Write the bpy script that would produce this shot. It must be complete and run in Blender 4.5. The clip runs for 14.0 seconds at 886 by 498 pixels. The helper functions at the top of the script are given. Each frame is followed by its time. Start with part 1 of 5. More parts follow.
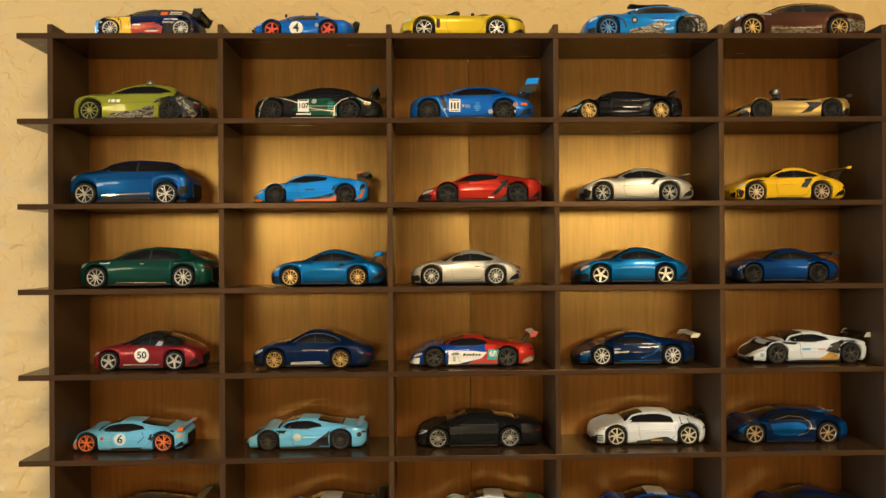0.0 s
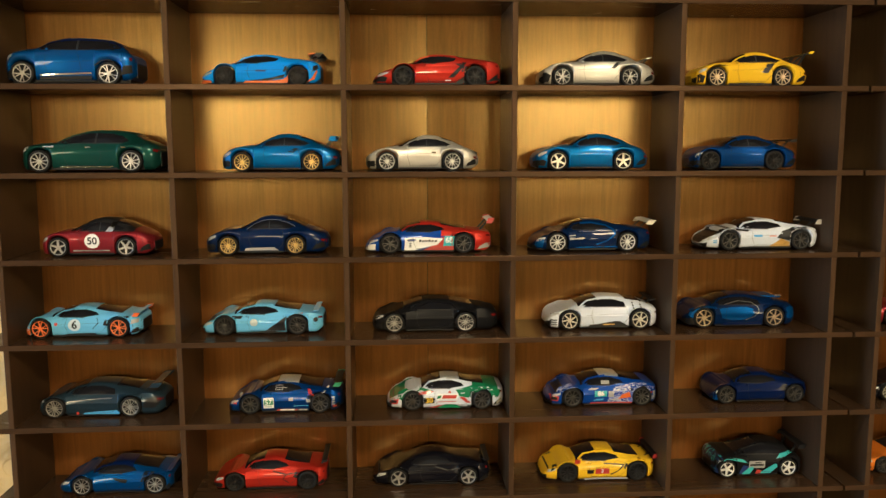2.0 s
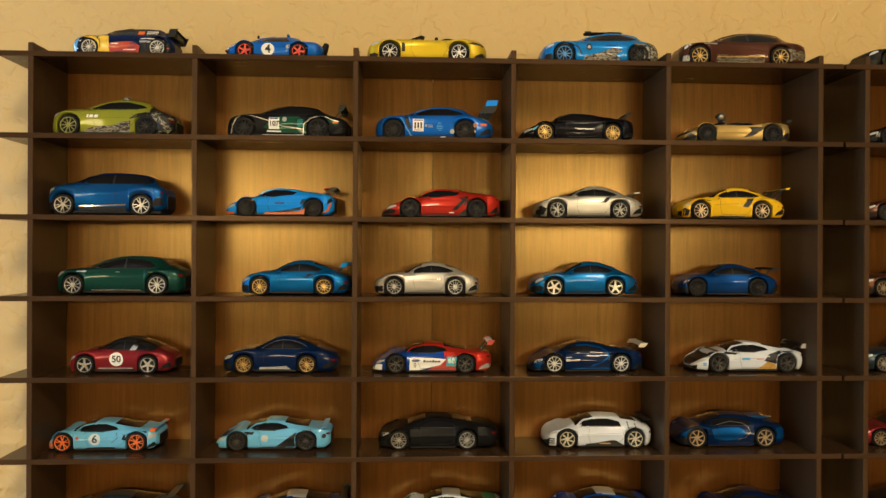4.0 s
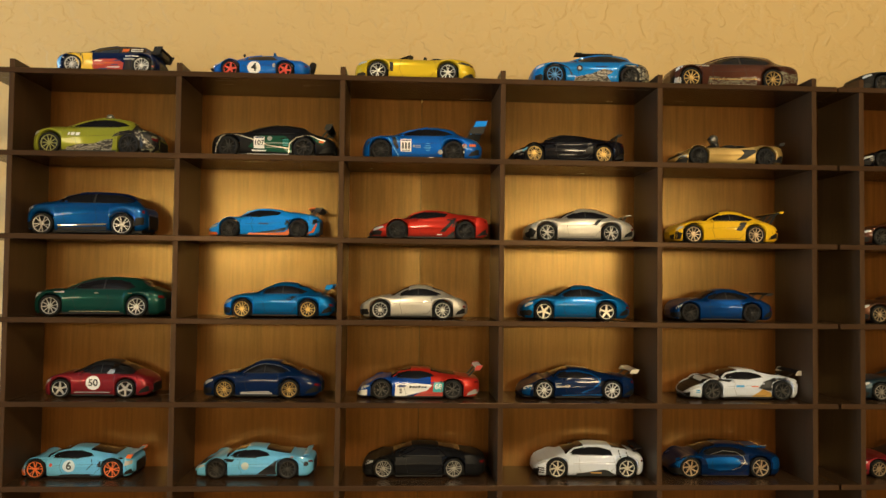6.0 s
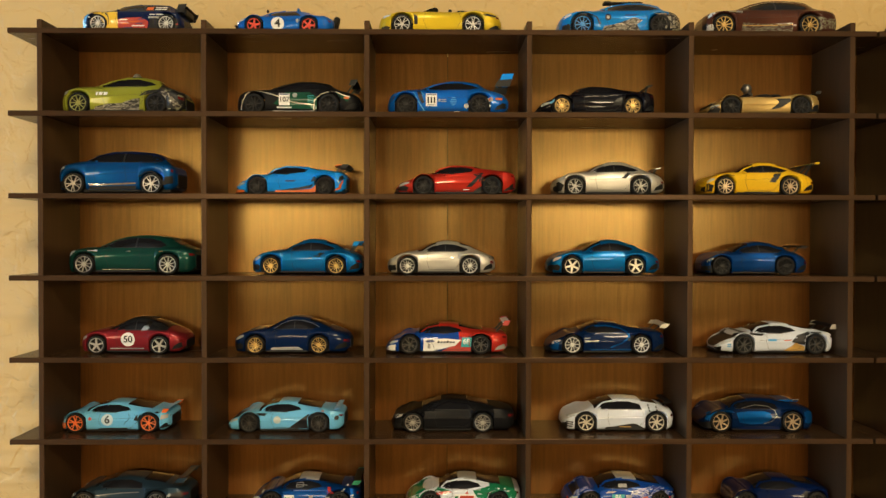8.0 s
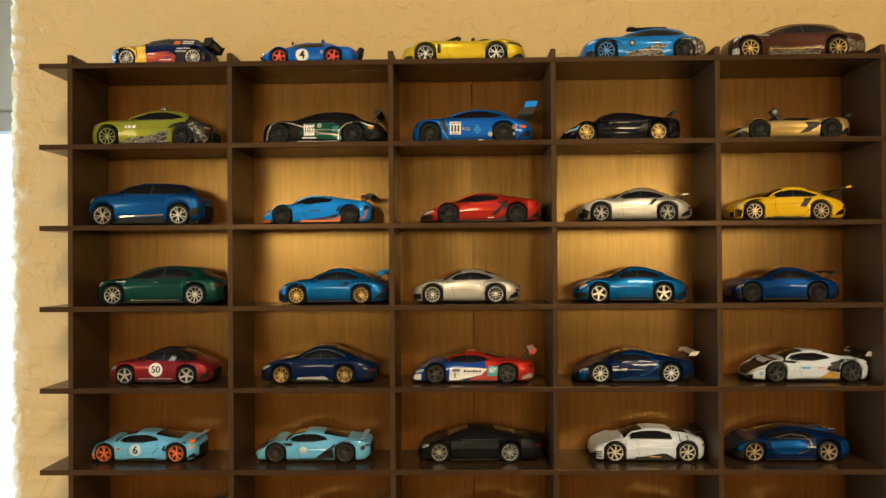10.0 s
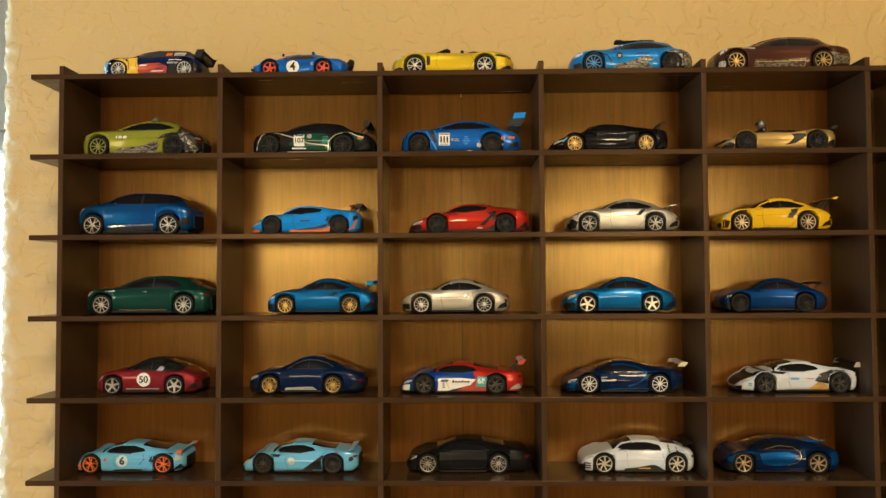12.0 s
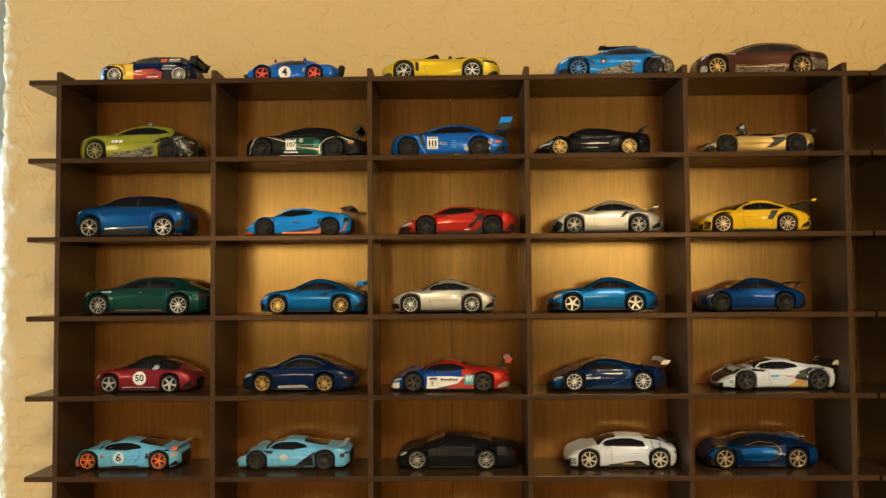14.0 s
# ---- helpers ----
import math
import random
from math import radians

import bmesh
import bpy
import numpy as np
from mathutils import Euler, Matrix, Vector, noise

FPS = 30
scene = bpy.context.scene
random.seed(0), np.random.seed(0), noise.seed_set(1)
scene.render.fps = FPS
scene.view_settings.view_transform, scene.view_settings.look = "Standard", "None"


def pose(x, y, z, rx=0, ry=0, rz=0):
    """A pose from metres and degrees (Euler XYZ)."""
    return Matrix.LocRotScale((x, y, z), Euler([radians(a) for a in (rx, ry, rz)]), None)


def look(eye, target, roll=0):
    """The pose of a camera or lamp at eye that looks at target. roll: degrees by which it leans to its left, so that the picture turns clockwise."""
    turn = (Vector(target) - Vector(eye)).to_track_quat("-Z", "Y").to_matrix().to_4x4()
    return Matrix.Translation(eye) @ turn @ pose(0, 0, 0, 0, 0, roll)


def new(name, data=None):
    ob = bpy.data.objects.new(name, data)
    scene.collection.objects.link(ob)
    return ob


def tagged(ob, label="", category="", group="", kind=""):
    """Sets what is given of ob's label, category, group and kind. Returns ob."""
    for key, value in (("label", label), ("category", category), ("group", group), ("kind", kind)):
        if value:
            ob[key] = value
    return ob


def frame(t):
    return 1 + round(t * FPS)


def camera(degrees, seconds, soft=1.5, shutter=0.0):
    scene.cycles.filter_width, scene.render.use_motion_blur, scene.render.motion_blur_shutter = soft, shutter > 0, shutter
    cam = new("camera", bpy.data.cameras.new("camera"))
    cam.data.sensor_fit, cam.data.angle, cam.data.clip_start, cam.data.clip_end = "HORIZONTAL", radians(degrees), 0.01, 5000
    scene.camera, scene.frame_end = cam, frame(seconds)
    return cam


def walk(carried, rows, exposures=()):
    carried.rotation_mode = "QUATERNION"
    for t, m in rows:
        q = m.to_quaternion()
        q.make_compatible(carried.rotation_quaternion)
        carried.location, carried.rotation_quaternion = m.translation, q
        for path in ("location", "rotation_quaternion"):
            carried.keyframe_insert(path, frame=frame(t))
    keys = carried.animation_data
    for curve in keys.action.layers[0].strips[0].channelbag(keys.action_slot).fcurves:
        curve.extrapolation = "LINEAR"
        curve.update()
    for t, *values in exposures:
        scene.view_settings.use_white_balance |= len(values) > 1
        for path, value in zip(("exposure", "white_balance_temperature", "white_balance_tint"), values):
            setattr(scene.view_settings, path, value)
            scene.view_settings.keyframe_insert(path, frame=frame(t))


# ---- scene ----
cam = camera(58.3, 14.0)
PATH = [
    (0, (0.215, -0.465, 1.472), (0.266, 1.534, 1.478), -0.4),
    (0.5, (0.215, -0.472, 1.473), (0.258, 1.527, 1.54), 0.5),
    (1, (0.216, -0.47, 1.47), (0.259, 1.529, 1.466), 0.3),
    (1.5, (0.223, -0.463, 1.467), (0.338, 1.525, 1.276), -0.2),
    (2, (0.224, -0.461, 1.466), (0.346, 1.518, 1.21), -0.1),
    (2.5, (0.224, -0.463, 1.465), (0.328, 1.517, 1.206), 0.0),
    (3, (0.223, -0.467, 1.463), (0.319, 1.517, 1.229), 0.2),
    (3.5, (0.224, -0.474, 1.466), (0.311, 1.519, 1.325), 0.4),
    (4, (0.227, -0.492, 1.482), (0.322, 1.505, 1.479), 0.3),
    (4.2, (0.23, -0.493, 1.484), (0.33, 1.504, 1.514), 0.3),
    (6.3, (0.233, -0.481, 1.478), (0.338, 1.515, 1.547), 0.7),
    (6.5, (0.233, -0.481, 1.48), (0.34, 1.515, 1.538), 0.7),
    (7, (0.232, -0.477, 1.477), (0.314, 1.521, 1.51), 0.7),
    (7.5, (0.234, -0.482, 1.477), (0.287, 1.518, 1.484), 0.5),
    (8, (0.237, -0.48, 1.475), (0.258, 1.519, 1.445), 0.1),
    (8.2, (0.241, -0.478, 1.475), (0.234, 1.522, 1.454), -0.3),
    (10.3, (0.238, -0.478, 1.481), (0.191, 1.521, 1.519), -0.4),
    (10.5, (0.24, -0.477, 1.475), (0.196, 1.521, 1.542), -0.3),
    (11, (0.237, -0.477, 1.474), (0.193, 1.521, 1.546), -0.3),
    (11.5, (0.242, -0.477, 1.473), (0.2, 1.521, 1.551), -0.3),
    (12, (0.244, -0.479, 1.473), (0.202, 1.519, 1.548), -0.3),
    (12.5, (0.247, -0.482, 1.471), (0.207, 1.516, 1.549), -0.3),
    (13, (0.247, -0.486, 1.474), (0.206, 1.512, 1.548), -0.3),
    (13.5, (0.25, -0.489, 1.472), (0.21, 1.509, 1.552), -0.3),
    (14, (0.251, -0.491, 1.473), (0.211, 1.508, 1.549), -0.4),
]
walk(cam, [(t, look(eye, target, roll)) for t, eye, target, roll in PATH],
     exposures=[(0, 0.26, 6400, 10), (0.5, 0.05, 6450, 10), (1.0, 0.1, 6350, 10), (1.6, 0.32, 6050, 10), (3.2, 0.3, 6050, 10), (4.0, 0.07, 6450, 10), (14.0, 0.05, 6450, 10)])

# ---- world, daylight and lamps ----
world = bpy.data.worlds.new("world")
scene.world = world
world.use_nodes = True
wn = world.node_tree
sky = wn.nodes.new("ShaderNodeTexSky")
sky.sky_type, sky.sun_disc = "NISHITA", False
sky.sun_elevation, sky.sun_rotation = radians(35), radians(300)
wn.nodes["Background"].inputs[1].default_value = 0.12
wn.links.new(sky.outputs[0], wn.nodes["Background"].inputs[0])


def area_lamp(name, m, power, colour, w, h):
    data = bpy.data.lights.new(name, "AREA")
    data.shape, data.size, data.size_y, data.energy, data.color = "RECTANGLE", w, h, power, colour
    ob = new(name, data)
    ob.matrix_world = m
    return tagged(ob, kind="structure")


# a warm room lamp far behind the camera, an added overhead fill, and daylight from the windows
for lamp_x, power in ((-0.13, 4.0), (0.64, 4.5)):
    area_lamp("room_lamp_light", look((lamp_x, -1.25, 1.56), (0.25, 0.0, 1.45)), power, (1.0, 0.78, 0.44), 0.36, 0.14)
# Overhead fill added to lift the ambient light; its source is unseen.
area_lamp("ceiling_fill_light", look((0.6, -1.6, 2.44), (0.6, -1.6, 0.0)), 34.0, (1.0, 0.79, 0.47), 0.4, 0.4)
area_lamp("side_window_daylight", look((-1.04, -0.45, 1.40), (0.2, -0.05, 1.40)), 9.0, (0.40, 0.68, 1.0), 0.8, 1.0)
area_lamp("far_window_daylight", look((-1.04, 0.50, 1.40), (0.0, 0.45, 1.40)), 26.0, (0.52, 0.80, 1.0), 0.8, 1.0)

# ---- materials ----
def material(name):
    m = bpy.data.materials.new(name)
    m.use_nodes = True
    nt = m.node_tree
    return m, nt, nt.nodes["Principled BSDF"]


def node(nt, kind, **values):
    n = nt.nodes.new(kind)
    for key, value in values.items():
        n.inputs[key].default_value = value
    return n


def ramp(nt, stops):
    r = nt.nodes.new("ShaderNodeValToRGB")
    while len(r.color_ramp.elements) < len(stops):
        r.color_ramp.elements.new(0.5)
    for e, (p, c) in zip(r.color_ramp.elements, stops):
        e.position, e.color = p, (*c, 1.0)
    return r


def coords(nt, scale):
    tc = nt.nodes.new("ShaderNodeTexCoord")
    mp = nt.nodes.new("ShaderNodeMapping")
    mp.inputs["Scale"].default_value = scale
    nt.links.new(tc.outputs["Object"], mp.inputs["Vector"])
    return mp.outputs["Vector"]


def bump(nt, b, height, strength, distance):
    n = node(nt, "ShaderNodeBump", Strength=strength, Distance=distance)
    nt.links.new(height, n.inputs["Height"])
    nt.links.new(n.outputs["Normal"], b.inputs["Normal"])


def wood(name, dark, light, scale, rough, rough_spread=0.1, relief=0.2, grain=(1, 1, 1), height=0.0001):
    m, nt, b = material(name)
    v = coords(nt, grain)
    n1 = node(nt, "ShaderNodeTexNoise", Scale=scale, Detail=8.0, Roughness=0.65, Distortion=0.4)
    n2 = node(nt, "ShaderNodeTexNoise", Scale=scale * 0.12, Detail=3.0)
    for n in (n1, n2):
        nt.links.new(v, n.inputs["Vector"])
    mix = nt.nodes.new("ShaderNodeMath")
    mix.operation = "MULTIPLY_ADD"
    nt.links.new(n1.outputs["Fac"], mix.inputs[0])
    mix.inputs[1].default_value = 0.65
    half = nt.nodes.new("ShaderNodeMath")
    half.operation = "MULTIPLY"
    half.inputs[1].default_value = 0.35
    nt.links.new(n2.outputs["Fac"], half.inputs[0])
    nt.links.new(half.outputs[0], mix.inputs[2])
    r = ramp(nt, [(0.32, dark), (0.68, light)])
    nt.links.new(mix.outputs[0], r.inputs["Fac"])
    nt.links.new(r.outputs["Color"], b.inputs["Base Color"])
    rr = node(nt, "ShaderNodeMapRange")
    rr.inputs["To Min"].default_value, rr.inputs["To Max"].default_value = rough - rough_spread, rough + rough_spread
    nt.links.new(n1.outputs["Fac"], rr.inputs["Value"])
    nt.links.new(rr.outputs["Result"], b.inputs["Roughness"])
    bump(nt, b, n1.outputs["Fac"], relief, height)
    return m


M_SHELF = wood("dark_walnut_board", (0.030, 0.0165, 0.0088), (0.058, 0.032, 0.017), 260.0, 0.26, 0.04, 0.06, (0.08, 1, 1))
M_DIVIDER = wood("dark_walnut_divider", (0.034, 0.0188, 0.0098), (0.064, 0.036, 0.019), 260.0, 0.36, 0.08, 0.12, (1, 1, 0.08))


def back_panel_wood():
    """Lacquered veneer: upright grain whose pores spread its golden gloss sideways."""
    m = wood("lacquered_back_panel", (0.086, 0.0290, 0.0062), (0.165, 0.058, 0.0128), 420.0, 0.23, 0.03, 0.40, (1, 1, 0.05), 0.00009)
    nt = m.node_tree
    b = nt.nodes["Principled BSDF"]
    b.inputs["Specular Tint"].default_value = (1.0, 0.66, 0.23, 1)
    old = [n for n in nt.nodes if n.type == "BUMP"][0]
    peb = node(nt, "ShaderNodeTexNoise", Scale=2000.0, Detail=2.0, Roughness=0.6)
    nt.links.new(coords(nt, (1, 1, 0.6)), peb.inputs["Vector"])
    top = node(nt, "ShaderNodeBump", Strength=1.0, Distance=0.000032)
    nt.links.new(peb.outputs["Fac"], top.inputs["Height"])
    fleck = node(nt, "ShaderNodeMapRange")
    for key, value in (("From Min", 0.35), ("From Max", 0.65), ("To Min", 0.86), ("To Max", 1.14)):
        fleck.inputs[key].default_value = value
    nt.links.new(peb.outputs["Fac"], fleck.inputs["Value"])
    mul = nt.nodes.new("ShaderNodeVectorMath")
    mul.operation = "SCALE"
    nt.links.new([n for n in nt.nodes if n.type == "VALTORGB"][0].outputs["Color"], mul.inputs[0])
    nt.links.new(fleck.outputs["Result"], mul.inputs["Scale"])
    nt.links.new(mul.outputs[0], b.inputs["Base Color"])
    gloss = node(nt, "ShaderNodeMapRange")
    for key, value in (("From Min", 0.36), ("From Max", 0.64), ("To Min", 0.25), ("To Max", 1.75)):
        gloss.inputs[key].default_value = value
    nt.links.new(peb.outputs["Fac"], gloss.inputs["Value"])
    nt.links.new(gloss.outputs["Result"], b.inputs["Specular IOR Level"])
    nt.links.new(old.outputs["Normal"], top.inputs["Normal"])
    nt.links.new(top.outputs["Normal"], b.inputs["Normal"])
    return m


M_BACK = back_panel_wood()
for walnut in (M_SHELF, M_DIVIDER):
    walnut.node_tree.nodes["Principled BSDF"].inputs["Specular Tint"].default_value = (1.0, 0.62, 0.38, 1)
    walnut.node_tree.nodes["Principled BSDF"].inputs["Specular IOR Level"].default_value = 0.16



def plaster(name, colour, scale=1.0):
    m, nt, b = material(name)
    v = coords(nt, (scale, scale, scale))
    blot = node(nt, "ShaderNodeTexNoise", Scale=95.0, Detail=2.2, Roughness=0.5, Distortion=0.35)
    fine = node(nt, "ShaderNodeTexNoise", Scale=420.0, Detail=4.0)
    tone = node(nt, "ShaderNodeTexNoise", Scale=5.0, Detail=3.0)
    for n in (blot, fine, tone):
        nt.links.new(v, n.inputs["Vector"])
    flat = ramp(nt, [(0.45, (0, 0, 0)), (0.55, (1, 1, 1))])
    nt.links.new(blot.outputs["Fac"], flat.inputs["Fac"])
    add = nt.nodes.new("ShaderNodeMath")
    add.operation = "MULTIPLY_ADD"
    nt.links.new(fine.outputs["Fac"], add.inputs[0])
    add.inputs[1].default_value = 0.18
    nt.links.new(flat.outputs["Color"], add.inputs[2])
    c = ramp(nt, [(0.3, tuple(x * 0.9 for x in colour)), (0.7, colour)])
    nt.links.new(tone.outputs["Fac"], c.inputs["Fac"])
    nt.links.new(c.outputs["Color"], b.inputs["Base Color"])
    b.inputs["Roughness"].default_value = 0.62
    bump(nt, b, add.outputs[0], 0.5, 0.0010)
    return m


M_WALL = plaster("knockdown_plaster", (0.565, 0.40, 0.168))
M_CEIL = plaster("white_ceiling_plaster", (0.78, 0.74, 0.66))
# The floor is unseen; its pale tone is chosen to bounce light under the shelves.
M_FLOOR = wood("floor_boards", (0.34, 0.23, 0.13), (0.50, 0.36, 0.22), 9.0, 0.4, 0.1, 0.2, (0.2, 1, 1))


def plain(name, colour, rough=0.5, metal=0.0, coat=0.0, glow=0.0, spec=0.5):
    m, nt, b = material(name)
    b.inputs["Base Color"].default_value = (*colour, 1)
    b.inputs["Roughness"].default_value = rough
    b.inputs["Metallic"].default_value = metal
    b.inputs["Coat Weight"].default_value = coat
    b.inputs["Coat IOR"].default_value = 1.35
    b.inputs["Specular IOR Level"].default_value = spec
    if glow:
        b.inputs["Emission Color"].default_value = (*colour, 1)
        b.inputs["Emission Strength"].default_value = glow
    return m


# ---- mesh helpers ----
def part(name, bm, mat, parent=None, label="", smooth=False):
    me = bpy.data.meshes.new(name)
    bm.to_mesh(me)
    bm.free()
    me.materials.append(mat)
    if smooth:
        me.shade_smooth()
    ob = new(name, me)
    if parent is not None:
        ob.parent = parent
    if label:
        ob["label"] = label
    return ob


def slab(x0, x1, y0, y1, z0, z1, edge=0.0):
    """A board between two corners, with its edges rounded off by edge."""
    bm = bmesh.new()
    bmesh.ops.create_cube(bm, size=1.0, matrix=Matrix.LocRotScale(((x0 + x1) / 2, (y0 + y1) / 2, (z0 + z1) / 2), None, (x1 - x0, y1 - y0, z1 - z0)))
    if edge:
        bmesh.ops.bevel(bm, geom=bm.edges[:], offset=edge, segments=2, affect="EDGES", profile=0.5)
    return bm


# ---- the room ----
WALL_Y, CORNER_X = 0.0572, -0.0735


def wall_with_corner():
    """The shelf wall with its free end: a rounded plaster corner that is uneven by hand."""
    bm = bmesh.new()
    line = [(3.0, WALL_Y)] + [(CORNER_X + 0.30 - 0.28 * k / 6, WALL_Y) for k in range(7)]
    line += [(CORNER_X + 0.013 * (1 - math.sin(a)), WALL_Y + 0.013 * (1 - math.cos(a))) for a in np.linspace(0, math.pi / 2, 8)]
    line += [(CORNER_X, WALL_Y + 0.12), (3.0, WALL_Y + 0.12)]
    heights = [0.0, 1.0] + list(np.arange(1.1, 1.9, 0.002)) + [2.0, 2.5]
    rows = []
    for z in heights:
        row = []
        for k, (x, y) in enumerate(line):
            d = 0.0
            if 7 <= k <= 16 and 1.05 < z < 1.95:
                n = 0.7 * noise.noise(Vector((k * 0.5, 3.1, z * 110))) + noise.noise(Vector((k * 0.8, 9.7, z * 260))) + 0.6 * noise.noise(Vector((k * 1.7, 5.3, z * 520)))
                d = 0.0014 * n
            row.append(bm.verts.new((x + d, y + d, z)))
        rows.append(row)
    for a, b in zip(rows, rows[1:]):
        for k in range(len(line)):
            k2 = (k + 1) % len(line)
            bm.faces.new((a[k], b[k], b[k2], a[k2])).smooth = True
    bm.faces.new(rows[0])
    bm.faces.new(rows[-1][::-1])
    bmesh.ops.recalc_face_normals(bm, faces=bm.faces[:])
    return bm


tagged(part("wall_north", wall_with_corner(), M_WALL), "warm cream knockdown plaster wall behind the shelves", "wall", kind="structure")
tagged(part("wall_south", slab(-1.1, 3.0, -4.12, -4.0, 0.0, 2.5), M_WALL), "cream plaster wall across the room", "wall", kind="structure")
tagged(part("wall_east", slab(3.0, 3.12, -4.12, 1.62, 0.0, 2.5), M_WALL), "cream plaster side wall", "wall", kind="structure")
for a, b, z0, z1 in ((-4.12, -0.85, 0, 2.5), (-0.05, 0.1, 0, 2.5), (0.9, 1.5, 0, 2.5), (-0.85, -0.05, 0, 0.9), (-0.85, -0.05, 1.9, 2.5), (0.1, 0.9, 0, 0.9), (0.1, 0.9, 1.9, 2.5)):
    tagged(part("wall_west", slab(-1.22, -1.1, a, b, z0, z1), M_WALL), "cream plaster side wall round a window", "wall", kind="structure")
for a, b, z0, z1 in ((-1.22, -1.05, 0, 2.5), (-0.25, 3.12, 0, 2.5), (-1.05, -0.25, 0, 0.7), (-1.05, -0.25, 1.86, 2.5)):
    tagged(part("wall_far", slab(a, b, 1.5, 1.62, z0, z1), M_CEIL), "pale plaster wall beyond the corner, with a window", "wall", kind="structure")
M_SKY = plain("bright_overcast_sky", (0.72, 0.90, 1.0), 1.0, 0.0, 0.0, 1.7)
tagged(part("backdrop", slab(-4.0, 2.0, 4.0, 4.05, -1.0, 4.0), M_SKY), "bright pale sky outside the window", "sky", kind="structure")
tagged(part("backdrop", slab(-4.05, -4.0, -4.0, 2.0, -1.0, 4.0), M_SKY), "bright pale sky outside the side window", "sky", kind="structure")
M_FRAME = plain("white_window_paint", (0.72, 0.72, 0.70), 0.4)
def window(name, m, w, h):
    root = new(name)
    tagged(root, "white wooden window with a middle bar, full of daylight", "window", kind="structure")
    root.matrix_world = m
    for x0, x1, z0, z1 in ((-w / 2, w / 2, 0, .05), (-w / 2, w / 2, h - .05, h), (-w / 2, -w / 2 + .05, .05, h - .05), (w / 2 - .05, w / 2, .05, h - .05), (-.02, .02, .05, h - .05)):
        part("window_frame", slab(x0, x1, -.03, .03, z0, z1, .004), M_FRAME, root)
    return root
window("window_1", pose(-0.65, 1.56, 0.7), 0.8, 1.16)
window("window_3", pose(-1.16, 0.5, 0.9, 0, 0, 90), 0.8, 1.0)
window("window_2", pose(-1.16, -0.45, 0.9, 0, 0, 90), 0.8, 1.0)
tagged(part("floor", slab(-1.22, 3.12, -4.12, 1.62, -0.1, 0.0), M_FLOOR), "unseen oak floor boards, pale to bounce light up", "floor", kind="structure")
tagged(part("ceiling", slab(-1.22, 3.12, -4.12, 1.62, 2.5, 2.6), M_CEIL), "white plaster ceiling", "ceiling", kind="structure")

# ---- the shelves ----
PITCH, STEP, TOP, DEPTH, BOARD = 0.098, 0.0495, 1.60, 0.050, 0.0032
ROWS = 9
UNIT_B = 0.5205


def warped_panel(x0, x1, y0, y1, z0, z1, seam):
    """A thin panel whose edge at the seam has curled back a little."""
    bm = bmesh.new()
    n = 24
    rows = []
    for k in range(n + 1):
        x = x0 + (x1 - x0) * k / n
        d = 0.0017 * max(0.0, 1 - abs(x - seam) / 0.056) ** 2
        rows.append([bm.verts.new((x, y + d, z)) for y, z in ((y0, z0), (y0, z1), (y1, z1), (y1, z0))])
    for a, b in zip(rows, rows[1:]):
        for i in range(4):
            bm.faces.new((a[i], b[i], b[(i + 1) % 4], a[(i + 1) % 4]))
    bm.faces.new(rows[0])
    bm.faces.new(rows[-1][::-1])
    bmesh.ops.recalc_face_normals(bm, faces=bm.faces[:])
    for e in bm.edges:
        if e.calc_face_angle(0) > 0.8:
            e.smooth = False
    return bm


def shelf_unit(x0, columns, left, right, seam, label):
    """An egg-crate display shelf on the wall; seam: where its back splits in two panels."""
    unit = new("display_shelf")
    tagged(unit, label, "display shelf", "display shelves on the wall")
    x1 = x0 + columns * PITCH
    low = TOP - (ROWS - 1) * STEP
    for r in range(ROWS):
        z = TOP - r * STEP
        part("shelf_board", slab(x0 - left, x1 + right, -0.0004, DEPTH, z - BOARD, z, 0.0003), M_SHELF, unit)
    for c in range(columns + 1):
        x = x0 + c * PITCH
        part("divider", slab(x - BOARD / 2, x + BOARD / 2, 0.0, DEPTH - 0.0004, low - 0.0085, TOP + 0.0052, 0.0003), M_DIVIDER, unit)
    for a, b in ((x0 - BOARD / 2, seam - 0.00022), (seam + 0.00022, x1 + BOARD / 2)):
        part("back_panel", warped_panel(a, b, DEPTH, DEPTH + 0.003, low - BOARD, TOP - 0.0003, seam), M_BACK, unit, smooth=True)
    part("back_batten", slab(seam - 0.012, seam + 0.012, DEPTH + 0.0044, WALL_Y - 0.0003, low, TOP - 0.004, 0.0003), M_DIVIDER, unit)
    return unit


shelf_unit(0.0, 5, 0.019, 0.0145, 2.505 * PITCH, "dark walnut egg-crate display shelf full of model cars")
shelf_unit(UNIT_B, 3, 0.0145, 0.0145, UNIT_B + 1.5 * PITCH, "second dark walnut display shelf beside the first")

